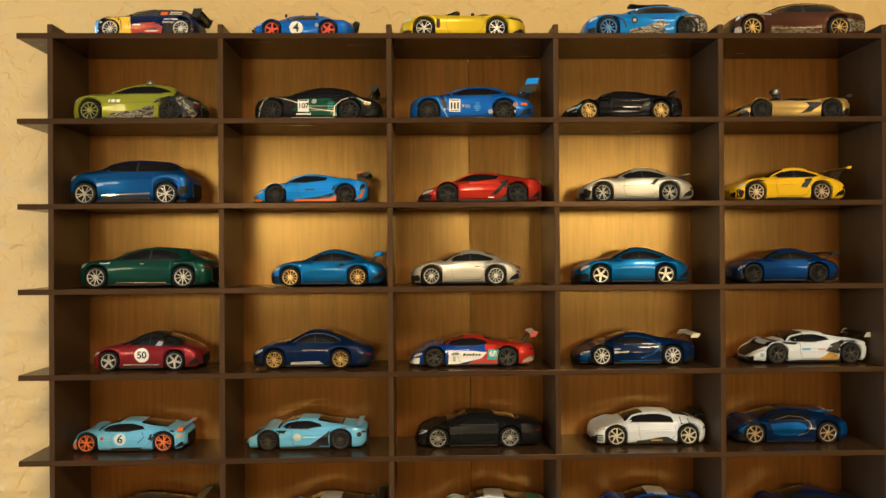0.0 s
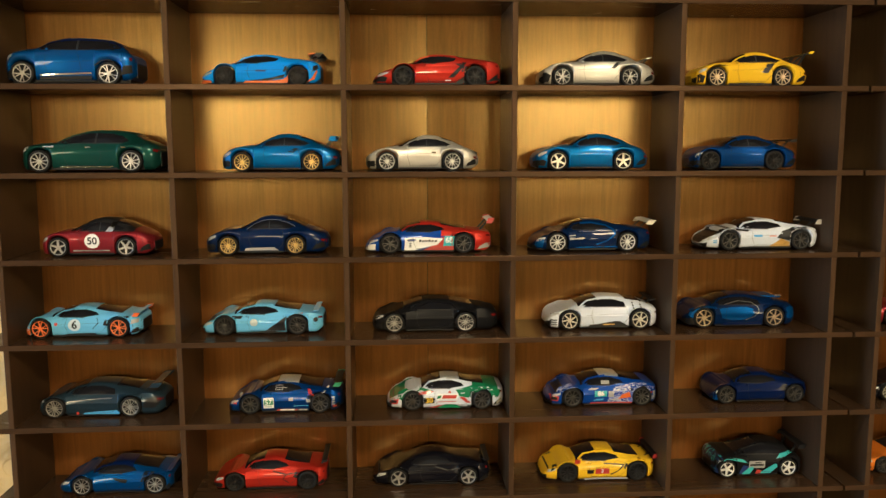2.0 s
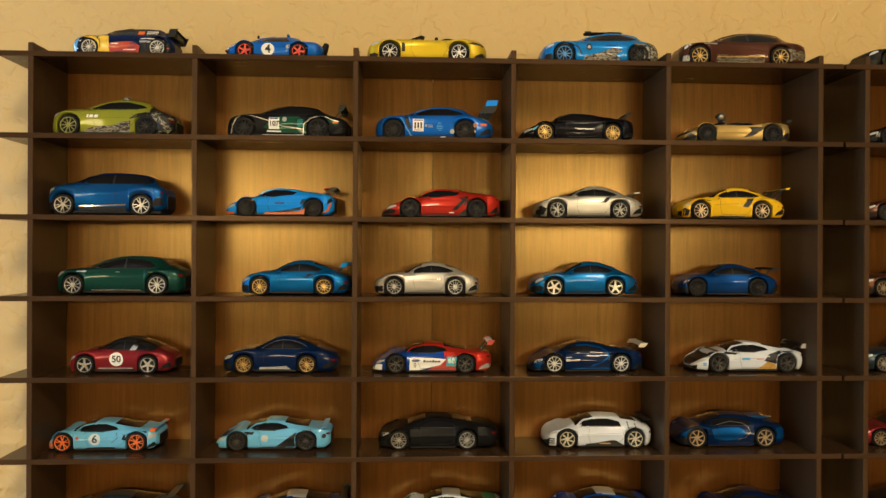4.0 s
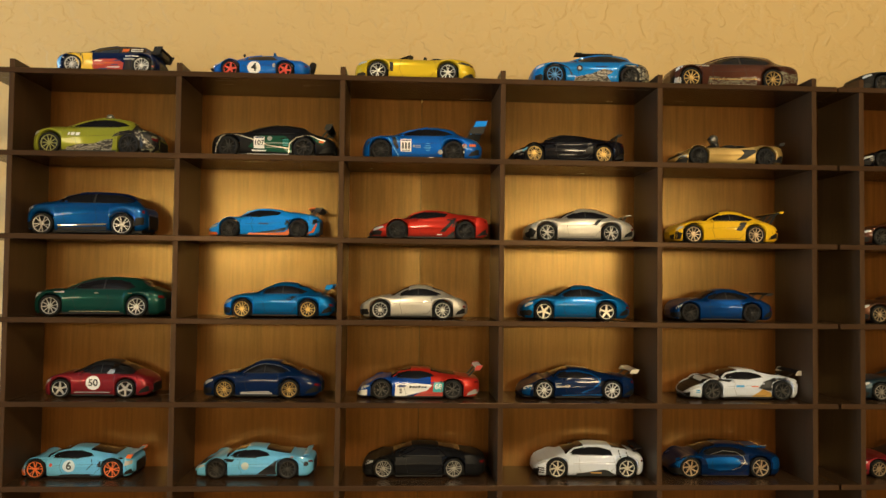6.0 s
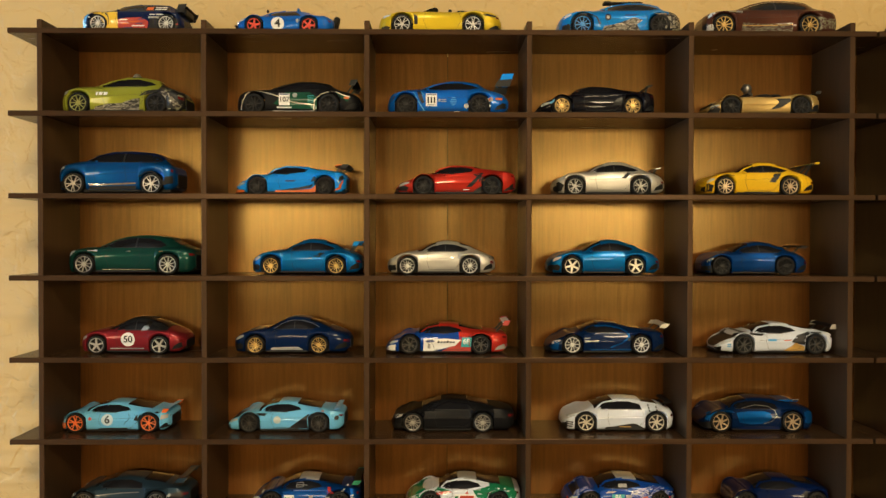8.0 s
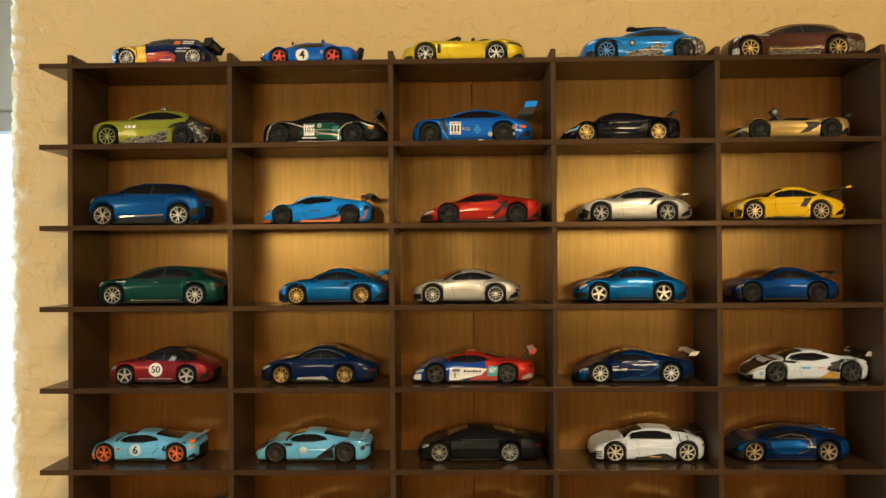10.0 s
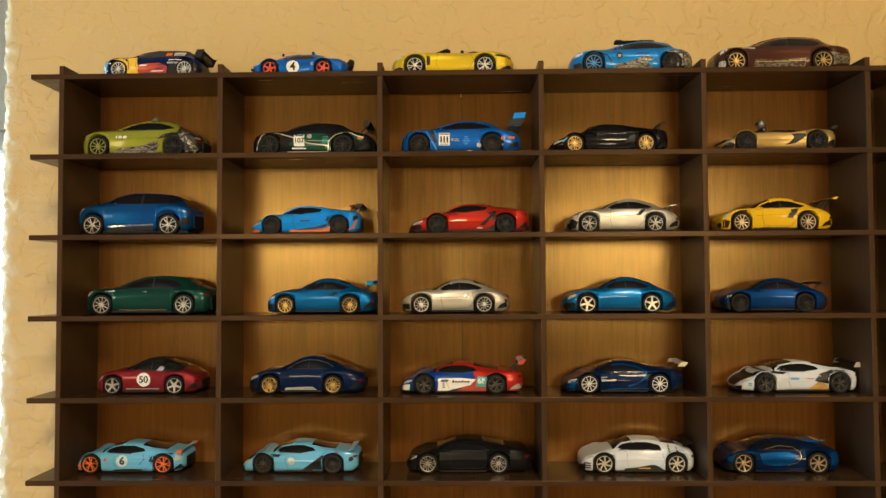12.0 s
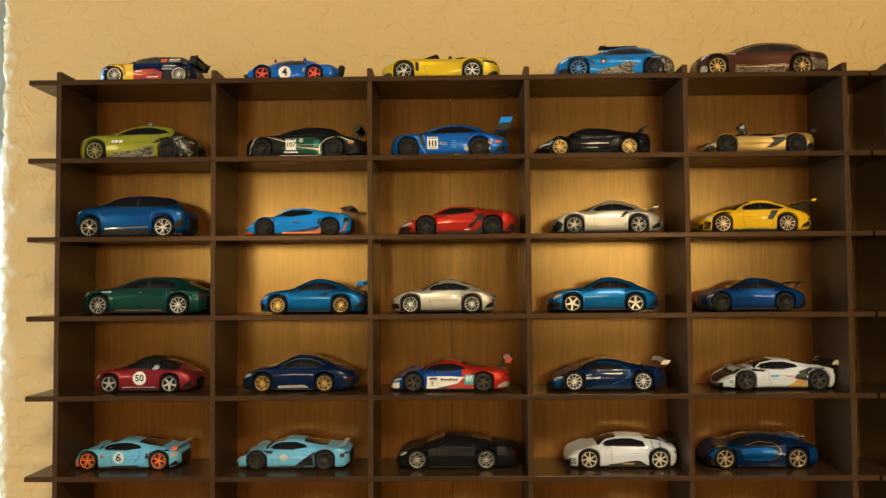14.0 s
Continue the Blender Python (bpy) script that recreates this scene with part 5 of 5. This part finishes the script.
c = Car(5, 1, "pale blue sports car model with black side stripes", "mid_engine", 8.4, 23.1, 66.6, 82.1, 18.4, P_GULF, ("many", R_GREY), tyre=6.0, half=15, roof=[("hood", 0.3, 0.95, 11, INK)])
c.patch("black_print", [(1.56, .14), (1.84, .14), (1.86, .5), (2.0, .69), (2.1, .70), (1.84, .62)], INK)
c.patch("black_print", [(.75, .60), (1.05, .65), (1.25, .64), (1.22, .55), (1.0, .62)], INK)
c.sill(INK, .14)
c.disc("tail_lamp_ring", 2.72, .50, 1.4, INK)
c.box("orange_panel", 2.06, 2.2, .685, .73, ORANGE)
c.wing(2.72, .78, 3.6, P_GULF, .9, 0, P_GULF, .0, 2.5)
c.disc("roundel", 1.40, .42, 2.3, paint("cream_roundel", (.45, .52, .5), 0))
c = Car(5, 2, "satin black hypercar model with silver wheels", "hyper", 14.1, 27.5, 71.3, 91.4, 19.8, P_MATT, ("mesh", R_SILVER), tyre=6.2, half=15.2)
c.line("side_arc", [(1.2, .66), (1.5, .92), (1.8, .86), (1.92, .62), (1.86, .36), (1.66, .20)], .35, P_BLACK)
c.intake()
c = Car(5, 3, "white hypercar model with gold wheels and black sill", "hyper", 24.4, 38.2, 82.6, 94.4, 20.0, P_WHITE, ("swirl", R_CREAM), tyre=6.2, half=15.2)
for v in (.70, .77, .84):
    c.disc("side_hole", 1.90, v * .97, .5, INK)
for v in (.72, .79):
    c.disc("side_hole", 2.02, v * .97, .5, INK)
c.patch("side_skirt", [(1.28, .09), (1.86, .09), (1.72, .26), (1.66, .27), (1.42, .18), (1.28, .16)], INK)
c.box("sill_mark", 1.48, 1.64, .15, .18, GOLDP, lift=.22)
for v in (.16, .23, .30):
    c.box("grille_bar", .05, .42, v, v + .04, INK)
c.wing(2.75, .90, 4.0, BLACK, .8, 0, BLACK, .0, 2.5)
c = Car(5, 4, "blue and dark navy concept hypercar model with spoked wheels", "hyper", 14.2, 25.4, 70.7, 85.4, 20.2, P_DEEP, ("swirl", R_PALE), tyre=6.5, half=15.4, lamps=False)
c.patch("blue_fender", [(.28, .34), (.52, .30), (.60, .46), (.78, .64), (1.0, .69), (1.16, .66), (1.2, .60), (.9, .66), (.55, .60), (.32, .52)], P_BLUE)
c.patch("blue_fender", [(.16, .40), (.30, .36), (.52, .46), (.66, .60), (.50, .60), (.28, .54)], P_BLUE, .16)
c.patch("door_panel", [(1.22, .60), (1.26, .30), (1.42, .23), (1.58, .25), (1.68, .34), (1.72, .46), (1.70, .58), (1.62, .64), (1.4, .635)], P_BLUE)
c.line("side_arc", [(1.3, .72), (1.5, .82), (1.68, .78), (1.76, .66), (1.78, .50), (1.72, .34), (1.60, .24)], .32, R_STEEL, .2)
c.patch("tail_panel", [(2.48, .30), (2.72, .26), (2.95, .34), (2.96, .58), (2.7, .66), (2.5, .62)], P_BLUE)
c.patch("front_dark", [(.02, .12), (.5, .12), (.55, .26), (.3, .32), (.1, .30)], INK)
c.patch("side_skirt", [(1.24, .09), (1.84, .09), (1.80, .20), (1.62, .15), (1.30, .17)], P_NAVY)
c.block("roof_fin", 31, 63.5, -7.0, 7.0, 17.4, 18.9, P_BLUE, .5)
c.block("brake_light_bar", 59.5, 64.0, -7.4, 7.4, 18.3, 19.2, CHROME, .3)

# sixth row
c = Car(6, 0, "dark blue-grey hypercar model with light blue sill", "hyper", 7.1, 17.9, 62.9, 82.4, 20.0, P_STEEL, ("mesh", R_SILVER), tyre=6.2, half=15.2)
c.patch("side_skirt", [(1.36, .10), (1.86, .10), (1.82, .22), (1.40, .16)], LBLUEP)
c.disc("badge", 1.30, .14, .8, REDP)
# Highlight along the shoulder, drawn as a light strip.
c.line("shoulder_highlight", [(1.14, .50), (1.3, .53), (1.5, .565), (1.76, .60)], .45, R_STEEL, .2)
c.patch("rear_vent", [(2.36, .30), (2.7, .26), (2.9, .40), (2.8, .62), (2.5, .56)], INK)
c.wing(2.78, .98, 6.0, P_STEEL, .9, 3.0, P_STEEL, .1, 2.4)
c.intake()
c = Car(6, 1, "navy race car model with rear wing and green number panel", "mid_engine", 22.5, 36.7, 79.3, 92.9, 19.3, P_ROYAL, ("ten", R_GREY), tyre=6.1, half=15, roof=[("roof", 1.38, 1.68, 10, GREYP), ("hood", 0.45, 1.0, 10, INK)])
c.box("number_panel", 1.19, 1.335, .18, .52, WHITE)
c.box("number_ground", 1.20, 1.325, .28, .47, GREENP, lift=.22)
c.number("57", 1.262, .375, 4.2, WHITE, .30)
c.box("panel_footer", 1.21, 1.31, .215, .24, GREYP, lift=.22)
c.line("skirt_stripe", [(1.38, .09), (1.84, .10)], .9, INK)
for a, w, mat in ((1.38, .035, REDP), (1.425, .10, WHITE), (1.535, .09, WHITE), (1.64, .03, REDP), (1.69, .05, GREYP), (1.75, .06, GREYP)):
    c.box("sponsor_bar", a, a + w, .09, .135, mat, .01, lift=.22)
c.box("sponsor_bar", 1.55, 1.61, .40, .50, GREYP)
c.box("sponsor_bar", 1.80, 1.86, .36, .46, GREYP)
c.line("pale_stripe", [(1.62, .22), (1.74, .25), (1.84, .24)], .35, LBLUEP)
c.patch("white_print", [(2.04, .64), (2.16, .64), (2.44, .80), (2.34, .80)], GREYP)
c.patch("red_print", [(1.84, .60), (1.92, .56), (1.87, .74), (1.82, .76)], REDP)
for v in (.26, .34, .42, .50):
    c.box("sponsor_bar", 2.48, 2.66, v, v + .03, GREYP, .04)
c.box("red_panel", 2.58, 2.74, .18, .24, REDP)
c.box("nose_mark", .50, .62, .56, .64, GREYP, .06)
c.box("nose_mark", .30, .44, .34, .38, REDP)
c.line("window_net", [(1.36, .74), (1.37, .86), (1.46, .87), (1.46, .75), (1.36, .74)], .3, GREYP, .2)
c.line("window_net", [(1.37, .80), (1.52, .80)], .3, GREYP, .2)
c.wing(2.80, .94, 4.6, BLACK, .95, 2.8, GREENP, .05, 2.5)
c.lip()
c.tail_trim()
c = Car(6, 2, "white, green and red race car model with number thirty", "mid_engine", 22.7, 38.4, 81.8, 95.7, 19.3, P_WHITE, ("ten", R_GREY), tyre=6.1, half=15, roof=[("roof", 1.38, 1.70, 10, GREYP), ("hood", 0.1, 1.0, 9, P_RACEGREEN), ("rear_body", 1.86, 2.7, 5, P_RACEGREEN)])
c.patch("green_print", [(.40, .40), (.58, .36), (.66, .50), (.80, .62), (1.0, .675), (1.14, .64), (1.24, .56), (1.30, .64), (1.10, .72), (.7, .66), (.44, .54)], P_RACEGREEN)
c.patch("green_print", [(1.62, .64), (1.68, .44), (1.80, .40), (1.88, .54), (2.0, .66), (2.2, .66), (2.36, .56), (2.44, .40), (2.72, .40), (2.86, .60), (2.5, .72), (2.1, .77), (1.84, .76)], P_RACEGREEN)
c.patch("green_print", [(1.34, .06), (1.70, .06), (1.62, .17), (1.46, .18)], P_RACEGREEN)
c.patch("red_print", [(.06, .20), (.40, .22), (.46, .40), (.14, .38)], REDP)
c.patch("front_intake", [(.12, .24), (.36, .26), (.38, .34), (.16, .34)], INK, .2)
c.patch("red_print", [(1.06, .52), (1.22, .54), (1.32, .60), (1.24, .64), (1.10, .60)], REDP, .2)
c.patch("red_print", [(1.67, .42), (1.74, .42), (1.84, .22), (1.77, .22)], REDP, .2)
c.patch("red_print", [(1.24, .08), (1.32, .08), (1.44, .14), (1.36, .15)], REDP)
c.box("number_panel", 1.16, 1.315, .22, .42, INK)
c.number("30", 1.238, .32, 4.6, YELLOWP)
c.box("sponsor_panel", 1.34, 1.64, .33, .53, WHITE, .02)
c.box("sponsor_bar", 1.42, 1.62, .37, .49, REDP, .02, lift=.22)
c.box("sponsor_bar", 1.345, 1.395, .38, .48, P_RACEGREEN, .02, lift=.22)
c.box("sponsor_bar", 1.34, 1.62, .25, .275, REDP, .02)
c.box("sponsor_bar", 1.78, 1.84, .11, .15, INK)
c.patch("red_print", [(1.50, .54), (1.56, .54), (1.54, .62)], REDP, .2)
for a, v in ((1.92, .70), (2.2, .70), (2.36, .64)):
    c.box("sponsor_bar", a, a + .1, v, v + .025, WHITE, .02)
c.patch("gold_tail", [(2.62, .16), (2.9, .2), (2.95, .40), (2.76, .36)], R_CREAM)
c.tail_trim()
c.lip()
c = Car(6, 3, "blue race car model printed with pale swirls", "mid_engine", 25.8, 40.9, 85.2, 95.7, 19.3, RACE_BLUE, ("ten", R_GREY), tyre=6.1, half=15, roof=[("roof", 1.38, 1.70, 10, GREYP), ("hood", 0.3, 1.0, 10, INK)])
c.patch("swirl_print", [(1.50, .12), (1.86, .12), (1.9, .5), (2.05, .68), (2.5, .68), (2.8, .60), (2.3, .46), (2.28, .74), (1.9, .76), (1.6, .62)], CAMO_B)
c.patch("swirl_print", [(.3, .40), (.7, .58), (1.0, .65), (1.1, .64), (.9, .72), (.5, .60)], CAMO_B)
c.patch("red_print", [(.04, .20), (.40, .20), (.44, .36), (.12, .38)], REDP)
c.patch("front_intake", [(.12, .24), (.35, .24), (.38, .33), (.16, .34)], INK, .2)
c.box("number_panel", 1.32, 1.50, .32, .52, TEALP)
for a, v, mat in ((1.54, .20, GREYP), (1.30, .20, LBLUEP), (1.62, .52, GREYP), (2.35, .30, WHITE), (2.5, .42, REDP), (1.22, .56, GREYP)):
    c.box("livery_bar", a, a + .12, v, v + .05, mat, .05, lift=.22)
c.number("86", 1.41, .42, 4.2, WHITE)
c.box("pale_panel", 1.52, 1.6, .3, .5, GREYP)
c.patch("red_print", [(1.66, .24), (1.84, .3), (1.82, .48), (1.72, .4)], ORANGE, .2)
c.line("skirt_stripe", [(1.26, .12), (1.86, .12)], .7, REDP)
c.patch("silver_tail", [(2.6, .2), (2.93, .25), (2.93, .5), (2.7, .5)], GREYP)
c.box("window_panel", 1.42, 1.54, .72, .82, GREYP, lift=.2)
c.lip()
c = Car(6, 4, "deep blue mid-engined sports car model with grey wheels", "mid_engine", 33.2, 42.1, 86.9, 95.7, 18.5, P_NAVY, ("twin", R_GREY), tyre=5.8, half=14.8)
c.patch("side_intake", [(1.76, .50), (1.84, .48), (1.92, .64), (1.84, .66)], INK)
# The lit lower nose, painted on in a brighter blue.
c.patch("blue_nose_patch", [(.03, .14), (.42, .12), (.4, .3), (.1, .32)], P_BLUE)
c.tail_trim()

# seventh row
c = Car(7, 0, "bright blue mid-engined sports car model with silver wheels", "mid_engine", 15.5, 31.2, 75.2, 85.3, 18.8, P_BLUE, ("ten", R_SILVER), tyre=6.0, half=15, roof=[("roof", 1.38, 1.68, 9, P_NAVY)])
c.patch("side_intake", [(1.40, .56), (1.62, .50), (1.60, .38), (1.5, .42)], INK)
c.patch("side_intake", [(1.82, .62), (1.94, .60), (2.0, .74), (1.86, .74)], INK)
c.tail_trim()
c.wing(2.85, .76, 3.4, P_BLUE, .9, 0, P_BLUE, .0, 2.7)
c = Car(7, 1, "red mid-engined sports car model with black wheels", "mid_engine", 11.3, 25.7, 70.5, 82.1, 19.3, P_RED, ("ten", R_DARK), tyre=5.9, half=15)
# Crease shade on the flank, drawn as black strips.
c.line("side_crease_shade", [(1.52, .62), (1.70, .52), (1.88, .58)], .8, INK)
c.line("side_crease_shade", [(1.70, .52), (1.66, .36), (1.74, .24)], .6, INK)
c.tail_trim()
c.wing(2.92, .94, 3.4, BLACK, .9, 1.6, BLACK, .05, 2.7)
c.intake(BLACK)
c = Car(7, 2, "black mid-engined sports car model with silver wheels", "mid_engine", 13.0, 29.1, 73.3, 86.9, 19.5, P_BLACK, ("five", R_SILVER), tyre=5.8, half=15)
# The flank crease is only a dark line for its shade.
c.line("side_crease_shade", [(1.52, .62), (1.70, .52), (1.88, .58)], .6, SEAM)
c.wing(2.86, .80, 3.6, BLACK, .9, 0, BLACK, .0, 2.7)
c.tail_trim()
c = Car(7, 3, "yellow race car model with black wheels and wing", "mid_engine", 23.0, 38.8, 83.9, 95.7, 19.0, P_YELLOW, ("ten", R_DARK), tyre=6.2, half=15.2)
# Black strip painted for the shade in the side crease.
c.line("side_crease_shade", [(1.52, .60), (1.80, .56), (1.72, .34), (1.62, .22)], .8, INK)
c.box("number_panel", 1.28, 1.38, .26, .40, INK)
c.box("number_panel", 1.40, 1.60, .24, .44, REDP)
c.number("3", 1.50, .34, 3.6, WHITE)
c.box("sponsor_bar", 2.02, 2.2, .73, .76, INK)
c.line("skirt_stripe", [(1.24, .09), (1.86, .09)], 1.0, GREYP)
c.patch("headlight", [(.3, .36), (.55, .5), (.6, .56), (.4, .5)], INK, .2)
c.patch("red_print", [(1.08, .60), (1.18, .62), (1.2, .70), (1.12, .70)], REDP)
c.wing(3.02, .86, 4.4, BLACK, .95, 3.0, REDP, .1, 2.5)
c.lip()
TEAL_SWIRL = camouflage("teal_swirl_print", (0.008, 0.008, 0.010), (0.012, 0.030, 0.080), (0.030, 0.210, 0.230), 150.0)
c = Car(7, 4, "black and teal tuned coupe model with white wheels", "grand_tourer", 37.0, 44.8, 85.2, 95.7, 20.5, P_MATT, ("five", R_WHITE), tyre=5.8, half=14.8, roof=[("front_body", 0.0, 0.62, 3, TEAL_SWIRL)])
c.patch("teal_print", [(.62, .52), (.84, .62), (1.06, .66), (1.26, .58), (1.34, .46), (1.20, .52), (1.0, .60), (.8, .56)], TEALP)
c.patch("violet_print", [(1.20, .12), (1.30, .12), (1.38, .34), (1.26, .40)], NAVYP)
c.patch("teal_print", [(1.24, .10), (1.38, .10), (1.46, .30), (1.40, .36)], TEALP, .16)
c.patch("teal_print", [(1.50, .10), (1.72, .12), (1.84, .36), (1.78, .44), (1.66, .26)], TEALP)
c.patch("teal_print", [(1.80, .58), (1.94, .66), (2.2, .72), (2.42, .70), (2.1, .78), (1.86, .72)], TEALP)
c.box("sponsor_panel", 1.36, 1.62, .28, .52, GREYP)
c.box("sponsor_bar", 1.38, 1.60, .36, .42, INK, lift=.22)
c.box("sponsor_bar", 1.46, 1.56, .45, .48, INK, lift=.22)
c.patch("red_print", [(1.46, .10), (1.54, .10), (1.58, .20), (1.50, .22)], REDP, .2)
c.wing(2.8, .98, 4.6, BLACK, .95, 2.8, BLACK, .1, 2.5)
c.intake(NAVYP)

# the neighbouring shelf
NEIGHBOURS = [
    ("dark grey coupe model on the neighbouring shelf", "grand_tourer", 6, 21, 66, 84, 20.0, P_MATT, ("ten", R_GREY)),
    ("black sports car model on the neighbouring shelf", "mid_engine", 6, 21, 66, 84, 18.5, P_BLACK, ("ten", R_DARK)),
    ("dark brown sports car model on the neighbouring shelf", "rear_engine", 5, 20, 62, 80, 20.0, P_BROWN, ("ten", R_GREY)),
    ("dark copper brown coupe model on the neighbouring shelf", "grand_tourer", 5, 18, 62, 80, 20.0, P_COPPER, ("ten", R_PALE)),
    ("grey-green coupe model on the neighbouring shelf", "grand_tourer", 5, 20, 64, 82, 20.0, P_STEEL, ("ten", R_SILVER)),
    ("wine red coupe model on the neighbouring shelf", "rear_engine", 5, 20, 62, 80, 20.0, P_WINE, ("ten", R_PALE)),
    ("black sports car model with cream wheels on the neighbouring shelf", "mid_engine", 6, 21, 66, 84, 19.0, P_BLACK, ("ten", R_CREAM)),
    ("orange sports car model on the neighbouring shelf", "mid_engine", 5, 21, 66, 84, 19.0, paint("orange_paint", (0.60, 0.16, 0.015), 0.1), ("ten", R_GREY)),
]
for row, (label, style, a, b, d, e, h, coat_, rims) in enumerate(NEIGHBOURS):
    c = Car(row, 0, label, style, a, b, d, e, h, coat_, rims, base=UNIT_B)
    c.intake()
    c.tail_trim()
